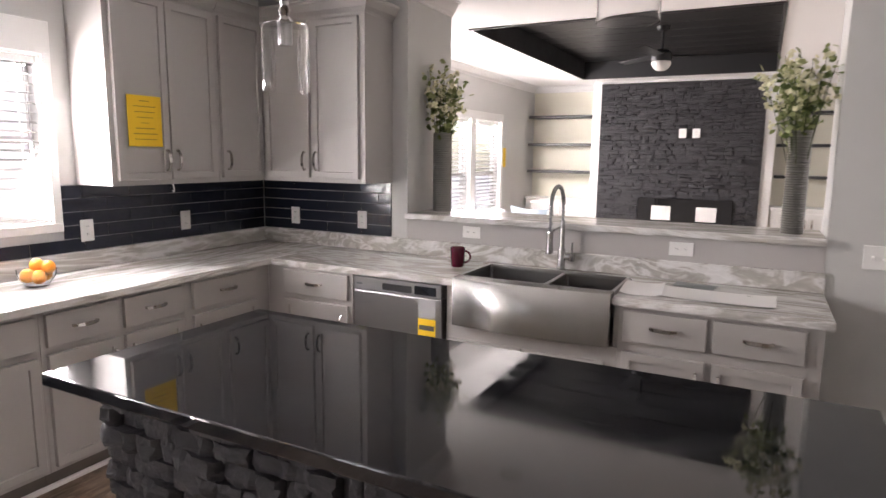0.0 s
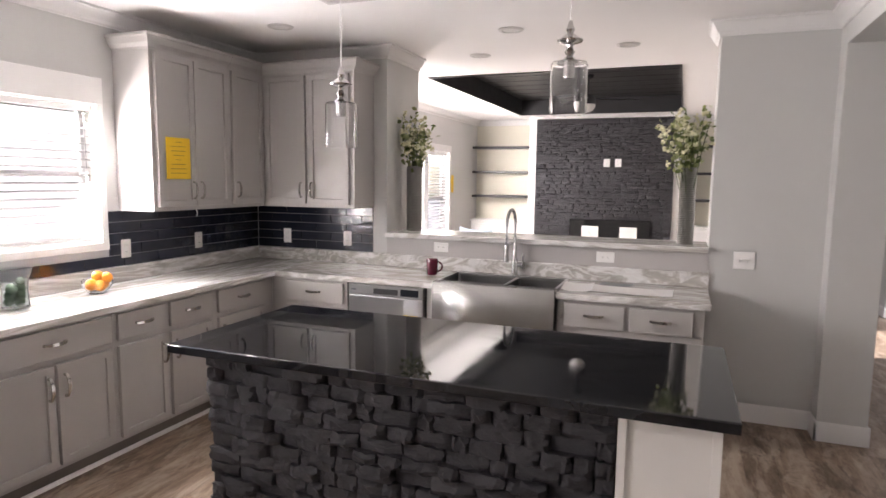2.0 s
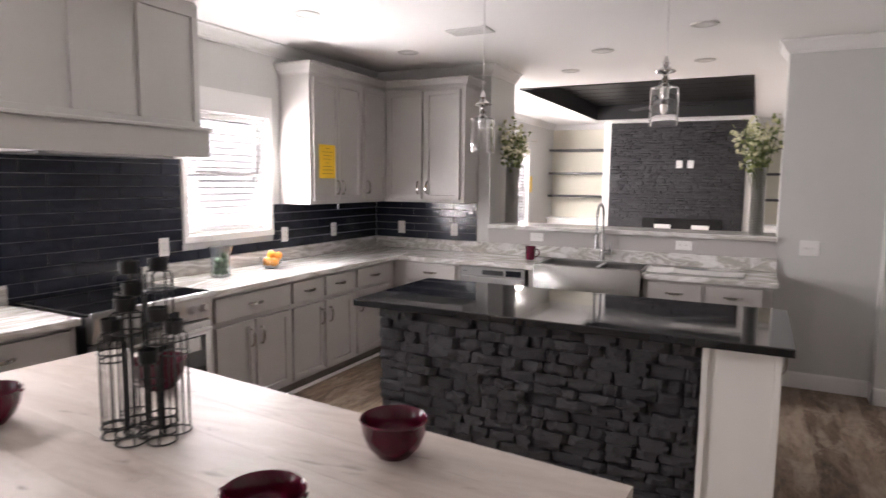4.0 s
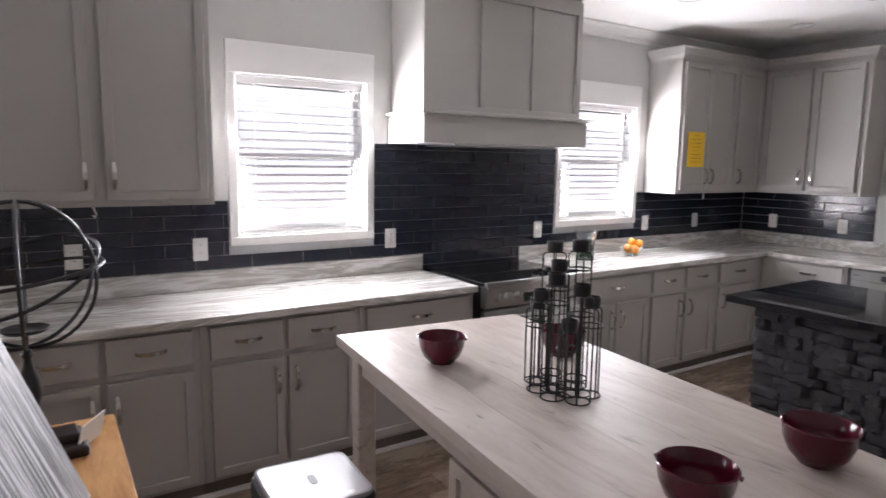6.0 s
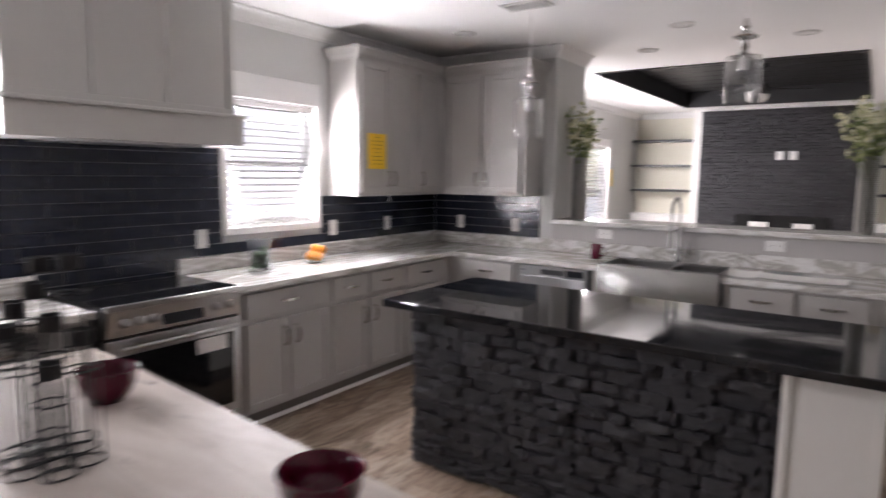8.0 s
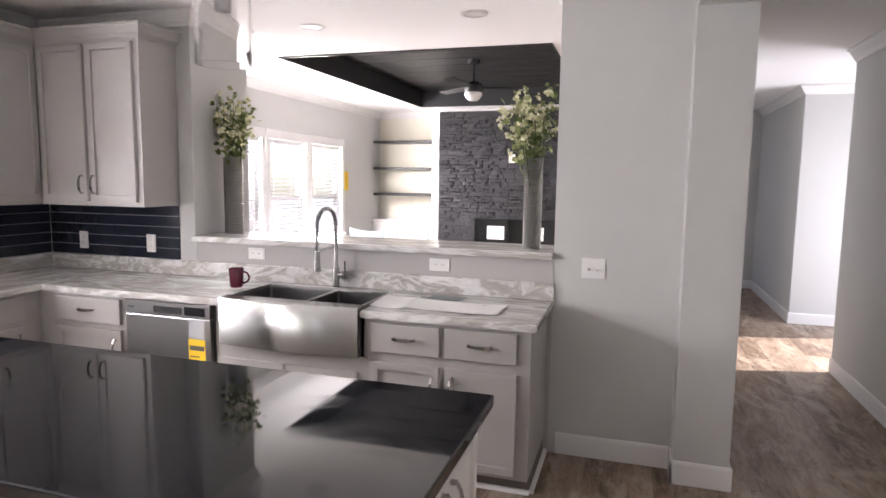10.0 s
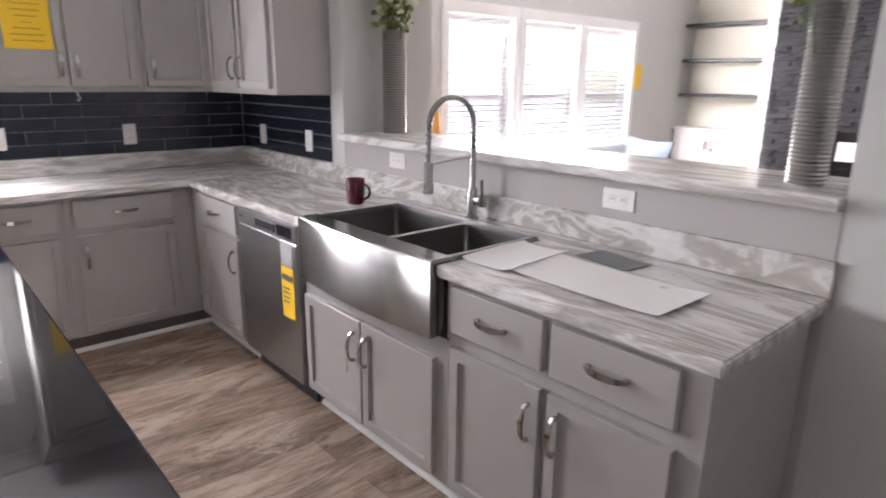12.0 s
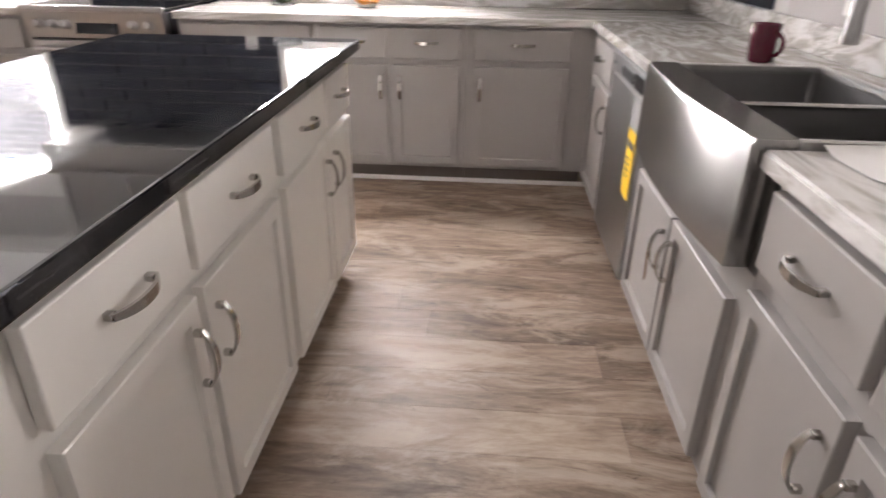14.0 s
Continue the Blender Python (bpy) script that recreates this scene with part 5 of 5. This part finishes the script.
def stool():
    ob = thing("stool", pose(1.815, -4.475, 0, 0, 0, -3), "black metal stool with a white square seat", "stool")
    seat = painted("white_seat_enamel", (0.30, 0.30, 0.315), 0.25, 0.04)
    part("seat", rounded(bmesh.new(), ((0.146, 0.648), (0.148, 0.656), (0.146, 0.661), (0.141, 0.6625), (0.138, 0.6605)), 0.034), seat, ob, "white square seat with rounded corners")
    part("skirt", rounded(bmesh.new(), ((0.158, 0.60), (0.155, 0.640), (0.150, 0.6475)), 0.038), BLACK_METAL, ob)
    bm = bmesh.new()
    oval = [[bm.verts.new(((0.011 + 0.0) * math.cos(a) + (0.018 if math.cos(a) > 0 else -0.018), 0.011 * math.sin(a), z)) for a in [2 * math.pi * (k + 0.5) / 16 for k in range(16)]] for z in (0.6607, 0.6618)]
    for i in range(16):
        bm.faces.new((oval[0][i], oval[0][(i + 1) % 16], oval[1][(i + 1) % 16], oval[1][i]))
    bm.faces.new(oval[1])
    part("grip_slot", bm, SLOT, ob, "dark oval grip slot")
    for sx in (-1, 1):
        for sy in (-1, 1):
            part("leg", tube(bmesh.new(), [(sx * 0.135, sy * 0.135, 0.61), (sx * 0.19, sy * 0.19, 0.004)], 0.014, 8), BLACK_METAL, ob)
    for s in (-1, 1):
        part("stretcher", tube(bmesh.new(), [(s * 0.172, -0.172, 0.2), (s * 0.172, 0.172, 0.2)], 0.008, 6), BLACK_METAL, ob)
    return ob


stool()
PT = 0.827
ob = thing("pine_table", pose(0, 0, 0), "honey-coloured knotty pine table", "table")
for i in range(6):
    y0 = -5.80 + i * 0.1395
    part("tabletop_board", one_box(1.40, 2.55, y0, y0 + 0.1385, PT - 0.035, PT, 0.003), PINE, ob)
for x0 in (1.45, 2.42):
    for y0 in (-5.75, -5.08):
        part("leg", one_box(x0, x0 + 0.08, y0, y0 + 0.08, 0.004, PT - 0.036, 0.004), PINE, ob)
part("apron", one_box(1.53, 2.42, -5.06, -5.035, PT - 0.13, PT - 0.036), PINE, ob)


def orb_holder():
    """An open sphere of black hoops on a turned wooden foot, with a candle dish inside."""
    ob = thing("orb_candle_holder", pose(1.395, -5.19, PT), "black metal orb candle holder on a turned foot", "candle holder")
    ob.matrix_world = pose(1.448, -5.174, PT)
    prof = ((0, 0), (0.052, 0), (0.055, 0.010), (0.030, 0.022), (0.036, 0.045), (0.038, 0.055), (0.026, 0.075), (0.034, 0.10), (0.040, 0.125), (0.036, 0.16), (0.018, 0.205), (0.014, 0.225), (0.022, 0.238), (0.012, 0.255), (0, 0.259))
    part("turned_foot", lathe(bmesh.new(), [(a * 0.75, z) for a, z in prof], 24), BLACK_PAINT, ob, "turned black wooden foot", True)
    R, cz = 0.206, 0.259 + 0.206
    for k, (rx, rz) in enumerate(((90, 0), (90, 60), (90, 120), (8, 0), (28, 40))):
        m = pose(0, 0, cz, rx, 0, rz)
        pts = [m @ Vector(p) for p in ring_points(0, 0, 0, R, 40)]
        part("hoop", tube(bmesh.new(), pts, 0.0055, 6, True), BLACK_METAL, ob)
    part("candle_dish", lathe(bmesh.new(), ((0, 0.30), (0.05, 0.303), (0.062, 0.312), (0.06, 0.315), (0.048, 0.308), (0, 0.306)), 20), BLACK_METAL, ob, smooth=True)
    part("dish_stem", tube(bmesh.new(), [(0, 0, 0.24), (0, 0, 0.302)], 0.006, 6), BLACK_METAL, ob)
    return ob


orb_holder()
ob = thing("brochure_stand", pose(1.60, -5.085, PT, 0, 0, 4), "dark brown stand with a clear plastic sleeve", "stand")
part("base", one_box(-0.085, 0.085, -0.10, 0.035, 0.0, 0.03, 0.008, 2), painted("dark_brown_plastic", (0.022, 0.012, 0.010), 0.35), ob)
part("block", one_box(-0.05, 0.04, -0.09, 0.02, 0.0305, 0.052, 0.006, 2), bpy.data.materials["dark_brown_plastic"], ob)
b = part("sleeve", one_box(-0.06, 0.06, -0.0015, 0.0015, 0.0, 0.075), PLASTIC, ob, "pale plastic sleeve")
b.matrix_basis = pose(0.01, 0.04, 0.006, -14, 0, -35)
ob = thing("canvas_print", pose(2.55, -5.06, PT + 0.014, 20, 0, 0), "black and white streaked canvas panel leaning on the table", "canvas")
part("panel", one_box(-0.62, 0.0, -0.02, 0.0, 0.0, 0.62, 0.002), CANVAS, ob)


# ---- living room ----
part_of = thing("fireplace_wall", pose(0, 0, 0), "white chimney breast with black stacked stone and an electric fireplace", "fireplace")
part("breast", one_box(1.06, 3.54, 6.56, 6.949, 0.004, H - 0.004), WHITE, part_of)
# Sheet behind the stones, its black standing in for shade in their gaps.
part("stone_backing", one_box(1.19, 3.40, 6.53, 6.559, 0.004, 2.655), GAP_SHADE, part_of)
fire = part("fire_insert", one_box(1.81, 3.09, 6.455, 6.529, 0.42, 1.0, 0.004), BLACK_GLASS, part_of, "black glass electric fireplace insert")
for x0 in (2.01, 2.62):
    part("paper_sheet", one_box(x0, x0 + 0.27, 6.4515, 6.4545, 0.69, 0.895), PAPER, fire, "white paper sheet")
for x0 in (2.32, 2.50):
    wall_plate(pose(x0 + 0.052, 6.47, 1.93), 0.10, 0.13, "outlet")

for xs in ((0.02, 1.04), (3.56, 4.48)):
    for z in (1.345, 1.77, 2.20):
        o = tagged(new("wall_shelf", finish("wall_shelf", one_box(*xs, 6.62, 6.948, z - 0.02, z + 0.02, 0.003), BLACK_PAINT)), "black floating shelf in a white alcove", "shelf", "alcove shelves")
    c = thing("alcove_cabinet", pose(xs[0], 6.60, 0), "white low cabinet with two doors in an alcove", "cabinet", "alcove cabinets")
    w = xs[1] - xs[0]
    part("body", one_box(0, w, 0, 0.348, 0.004, 0.90), WHITE, c)
    part("top", one_box(-0.015, w + 0.015, -0.03, 0.348, 0.901, 0.935, 0.004), WHITE, c)
    for x0, x1, s in ((0.05, w / 2 - 0.008, 1), (w / 2 + 0.008, w - 0.05, -1)):
        d = part("door", shaker(x0, x1, 0.14, 0.86, -0.0005), WHITE, c)
        bow_handle(d, x1 - 0.032 if s > 0 else x0 + 0.032, -0.0205, 0.72, True)


def ceiling_fan():
    ob = thing("ceiling_fan", pose(2.40, 3.95, 0), "black ceiling fan with a white bowl light, still", "ceiling fan")
    part("canopy", lathe(bmesh.new(), ((0, 2.928), (0.07, 2.928), (0.06, 2.89), (0.02, 2.87), (0, 2.87)), 20), BLACK_METAL, ob, smooth=True)
    part("rod", tube(bmesh.new(), [(0, 0, 2.90), (0, 0, 2.68)], 0.013, 10), BLACK_METAL, ob)
    part("motor", lathe(bmesh.new(), ((0, 2.70), (0.05, 2.695), (0.10, 2.66), (0.105, 2.60), (0.09, 2.575), (0, 2.575)), 28), BLACK_METAL, ob, smooth=True)
    part("light_bowl", lathe(bmesh.new(), ((0.098, 2.574), (0.10, 2.55), (0.08, 2.51), (0.045, 2.485), (0, 2.477)), 28), PLASTIC, ob, "white glass light bowl", True)
    for k in range(3):
        b = part("blade", one_box(0.09, 0.64, -0.055, 0.055, -0.004, 0.004, 0.003), BLACK_PAINT, ob)
        b.matrix_basis = pose(0, 0, 2.635, 0, 0, 20 + k * 120) @ pose(0, 0, 0, 11)
    return ob


ceiling_fan()


def sofa():
    ob = thing("sofa", pose(0.55, 4.0, 0), "pale fabric sofa under the living room windows", "sofa")
    part("base", one_box(-0.42, 0.42, -1.0, 1.0, 0.08, 0.42, 0.03, 3), FABRIC, ob, smooth=True)
    part("backrest", one_box(-0.45, -0.20, -1.0, 1.0, 0.40, 0.86, 0.06, 3), FABRIC, ob, smooth=True)
    for s in (-1, 1):
        part("armrest", one_box(-0.42, 0.42, s * 1.1 - 0.1, s * 1.1 + 0.1, 0.08, 0.64, 0.05, 3), FABRIC, ob, smooth=True)
    for y in (-0.5, 0.5):
        part("seat_cushion", one_box(-0.18, 0.44, y - 0.48, y + 0.48, 0.425, 0.56, 0.05, 3), FABRIC, ob, smooth=True)
    for x in (-0.36, 0.36):
        for y in (-0.95, 0.95):
            part("foot", one_box(x - 0.03, x + 0.03, y - 0.03, y + 0.03, 0.002, 0.08), BLACK_PAINT, ob)
    return ob


sofa()
bm = bmesh.new()
box(bm, -0.23, 0.23, -0.07, 0.07, -0.23, 0.23)
bmesh.ops.subdivide_edges(bm, edges=bm.edges, cuts=5, use_grid_fill=True)
for vert in bm.verts:
    a, c = abs(vert.co.x) / 0.23, abs(vert.co.z) / 0.23
    vert.co.y *= max(0.06, (1 - a ** 3) * (1 - c ** 3)) ** 0.5
    vert.co.x *= 1 + 0.10 * (c ** 2) * (a ** 2) - 0.03 * (1 - c ** 2)
    vert.co.z *= 1 + 0.10 * (a ** 2) * (c ** 2) - 0.03 * (1 - a ** 2)
pl = tagged(new("throw_pillow", finish("throw_pillow", bm, PILLOW, True)), "blue-grey throw pillow leaning on the sofa", "pillow")
pl.matrix_world = pose(0.67, 4.86, 0.66, -14, 4, 12)

ob = thing("side_table", pose(0.32, 2.08, 0), "small dark side table beside the sofa", "table")
part("top", lathe(bmesh.new(), ((0, 0.60), (0.25, 0.60), (0.25, 0.63), (0, 0.63)), 28), BLACK_PAINT, ob)
part("stem", tube(bmesh.new(), [(0, 0, 0.02), (0, 0, 0.60)], 0.025, 10), BLACK_PAINT, ob)
part("foot", lathe(bmesh.new(), ((0, 0.002), (0.17, 0.002), (0.16, 0.02), (0, 0.03)), 24), BLACK_PAINT, ob)
ob = thing("table_lamp", pose(0.32, 2.08, 0.631), "table lamp with an orange fabric shade on the side table", "lamp")
part("foot", lathe(bmesh.new(), ((0, 0), (0.07, 0), (0.075, 0.01), (0.03, 0.03), (0.05, 0.12), (0.06, 0.2), (0.02, 0.30), (0.01, 0.34), (0, 0.34)), 20), BLACK_PAINT, ob, smooth=True)
part("shade", lathe(bmesh.new(), ((0.12, 0.36), (0.085, 0.62), (0.083, 0.62), (0.118, 0.36), (0.12, 0.36)), 28), LAMP_SHADE, ob, "orange fabric shade", True)


# ---- pieces: tiles, stones and planks ----
def unit_tile(name, mat, bevel):
    """A unit block with an eased face towards -y, shared by many tiles."""
    bm = one_box(-0.5, 0.5, -1.0, 0.0, -0.5, 0.5)
    face = min(bm.faces, key=lambda f: f.calc_center_median().y)
    bmesh.ops.inset_region(bm, faces=[face], thickness=bevel)
    for vert in bm.verts:
        if abs(vert.co.x) > 0.4999 and vert.co.y < -0.5:
            vert.co.y = -0.7
    return finish(name, bm, mat)


def unit_stone(seed):
    """A rough split stone: an uneven front of small facets, worn back at its edges."""
    rnd = random.Random(seed)
    bm = bmesh.new()
    nx, nz = 5, 3
    skew = rnd.uniform(-0.25, 0.25)
    front = [[bm.verts.new((i / nx - 0.5 + (rnd.uniform(-0.07, 0.07) if 0 < i < nx else rnd.uniform(-0.05, 0.02) * (1 if i else -1)),
                            -1.0 + skew * (i / nx - 0.5) + rnd.uniform(-0.18, 0.22) + (0.20 if i in (0, nx) else 0.0) + (0.12 if j in (0, nz) else 0.0),
                            j / nz - 0.5 + rnd.uniform(-0.07, 0.07))) for i in range(nx + 1)] for j in range(nz + 1)]
    back = {(i, j): bm.verts.new((i / nx - 0.5, 0.0, j / nz - 0.5)) for i in range(nx + 1) for j in range(nz + 1) if i in (0, nx) or j in (0, nz)}
    for j in range(nz):
        for i in range(nx):
            bm.faces.new((front[j][i], front[j][i + 1], front[j + 1][i + 1], front[j + 1][i]))
    for j in (0, nz):
        for i in range(nx):
            bm.faces.new((front[j][i], front[j][i + 1], back[i + 1, j], back[i, j]))
    for i in (0, nx):
        for j in range(nz):
            bm.faces.new((front[j][i], front[j + 1][i], back[i, j + 1], back[i, j]))
    me = finish("stone", bm, SLATE, True)
    me.set_sharp_from_angle(angle=radians(42))
    return me


wall_west = bpy.data.objects["wall_west"]
wall_stub = bpy.data.objects["wall_stub"]
tile_mesh = unit_tile("tile", TILE, 0.012)


def tile_field(parent, at, u0, u1, z0, z1, skip=()):
    """Running-bond tiles 30 x 7.5 cm; at(u, z) gives a tile's pose."""
    row = 0
    z = z0
    while z < z1 - 0.012:
        top = min(z + 0.0755, z1)
        u = u0 - (0.152 if row % 2 else 0.0)
        while u < u1 - 0.01:
            a, b = max(u, u0), min(u + 0.302, u1)
            segs = [(a, b)]
            for s0, s1, h0, h1 in skip:
                if z + 0.02 < h1 and top - 0.02 > h0:
                    segs = [q for p in segs for q in ((p[0], min(p[1], s0)), (max(p[0], s1), p[1])) if q[1] - q[0] > 0.01]
            for p, q in segs:
                t = new("tile", tile_mesh)
                t.parent = parent
                t.matrix_basis = at((p + q) / 2, (z + top) / 2) @ pose(0, 0, 0, random.gauss(0, 0.5), 0, random.gauss(0, 0.22)) @ Matrix.Diagonal((q - p - 0.0042, 0.0075, top - z - 0.0042, 1))
            u += 0.302
        z += 0.0755
        row += 1


cut = [(-4.255, -3.365, 1.14, 2.3), (-1.845, -0.925, 1.14, 2.3)]
tile_field(wall_west, lambda u, z: pose(0.0035, u, z, 0, 0, 90), -5.34, 0.637, 1.021, 1.40, cut)
tile_field(wall_west, lambda u, z: pose(0.0035, u, z, 0, 0, 90), -3.36, -1.85, 1.3985, 1.735)
tile_field(wall_west, lambda u, z: pose(0.0035, u, z, 0, 0, 90), -3.005, -2.185, 0.87, 1.021)
tile_field(wall_stub, lambda u, z: pose(u, 0.6465, z), 0.011, 1.17, 1.021, 1.40)
structure("trim_grout_west", pierced("x", 0.0008, 0.0035, -5.34, 0.645, 0.87, 1.735, [(-5.34, -3.365, 1.40, 1.735), (-1.845, 0.645, 1.40, 1.735), (-4.25, -3.37, 1.15, 1.40), (-1.84, -0.93, 1.15, 1.40), (-5.34, -3.008, 0.87, 1.02), (-2.182, 0.645, 0.87, 1.02)]), GROUT, "grey grout behind the tiles")
structure("trim_grout_stub", one_box(0.0036, 1.17, 0.6465, 0.6492, 1.021, 1.40), GROUT, "grey grout behind the tiles")

stone_meshes = [unit_stone(k) for k in range(14)]


def stone_field(parent, at, u0, u1, z0, z1, row_h, lens, depths, seed, limit=300, gap=0.003):
    """Stacked ledger stones in uneven courses; those past the limit are joined."""
    rnd = random.Random(seed)
    z, made, rest = z0, 0, bmesh.new()
    while z < z1 - 0.01:
        h = min(rnd.uniform(*row_h), z1 - z)
        if z1 - z - h < row_h[0] * 0.6:
            h = z1 - z
        u = u0
        while u < u1 - 0.005:
            w = min(rnd.uniform(*lens), u1 - u)
            if u1 - u - w < lens[0] * 0.5:
                w = u1 - u
            m = at(u + w / 2, z + h / 2) @ pose(0, 0, 0, 0, rnd.uniform(-1.2, 1.2), 0) @ Matrix.Diagonal((w - gap, rnd.uniform(*depths) if rnd.random() > 0.14 else depths[0] * 0.5, (h - gap) * rnd.uniform(0.93, 1.05), 1))
            me = rnd.choice(stone_meshes)
            if made < limit:
                s = new("stone", me)
                s.parent = parent
                s.matrix_basis = m
            else:
                base = len(rest.verts)
                vs = [rest.verts.new(m @ q.co) for q in me.vertices]
                for f in me.polygons:
                    rest.faces.new([vs[i] for i in f.vertices])
            made += 1
            u += w
        z += h
    if made > limit:
        tagged(part("stones_beyond", rest, SLATE, parent, "dark stacked ledger stones"), kind="stuff")
    else:
        rest.free()


stone_field(stone_face, lambda u, z: pose(u, -1.80, z), 1.64, 3.405, 0.006, 0.873, (0.040, 0.068), (0.065, 0.20), (0.030, 0.060), 21, gap=0.002)
stone_field(stone_face, lambda u, z: pose(1.662, u, z, 0, 0, -90), -1.81, -1.757, 0.006, 0.873, (0.055, 0.085), (0.06, 0.08), (0.02, 0.04), 5)
stone_field(part_of, lambda u, z: pose(u, 6.532, z), 1.19, 3.40, 1.0, 2.655, (0.038, 0.062), (0.08, 0.30), (0.012, 0.05), 33, gap=0.006)
stone_field(part_of, lambda u, z: pose(u, 6.532, z), 1.19, 1.808, 0.5, 1.0, (0.038, 0.062), (0.08, 0.30), (0.012, 0.05), 34, gap=0.006)
stone_field(part_of, lambda u, z: pose(u, 6.532, z), 3.092, 3.40, 0.5, 1.0, (0.042, 0.066), (0.10, 0.2), (0.02, 0.06), 35)

floor = bpy.data.objects["floor"]
bm = one_box(-0.5, 0.5, -0.5, 0.5, -1.0, 0.0)
bmesh.ops.bevel(bm, geom=[e for e in bm.edges if all(q.co.z > -0.5 for q in e.verts)], offset=0.004, segments=1, affect="EDGES")
plank_mesh = finish("plank", bm, FLOOR_WOOD)
PW, PL = 0.181, 1.22
near, far = [], []
rnd = random.Random(12)
for i in range(42):
    x0 = 0.0 + i * PW
    off = rnd.uniform(0, PL)
    for j in range(-1, 13):
        y0 = -7.6 + off + j * PL
        y1 = min(y0 + PL, 7.45)
        y0 = max(y0, -7.6)
        if y1 - y0 < 0.03 or x0 + PW > 7.5:
            continue
        m = pose(x0 + PW / 2, (y0 + y1) / 2, 0.0) @ Matrix.Diagonal((PW - 0.0012, y1 - y0 - 0.0012, 0.0035, 1))
        (near if 0.5 < x0 < 6.0 and -6.0 < (y0 + y1) / 2 < 3.6 and len(near) < 300 else far).append(m)
for m in near:
    p = new("plank", plank_mesh)
    p.parent = floor
    p.matrix_basis = m
rest = bmesh.new()
for m in far:
    vs = [rest.verts.new(m @ q.co) for q in plank_mesh.vertices]
    for f in plank_mesh.polygons:
        rest.faces.new([vs[i] for i in f.vertices])
tagged(part("planks_beyond", rest, FLOOR_WOOD, floor, "grey-brown vinyl planks"), kind="stuff")
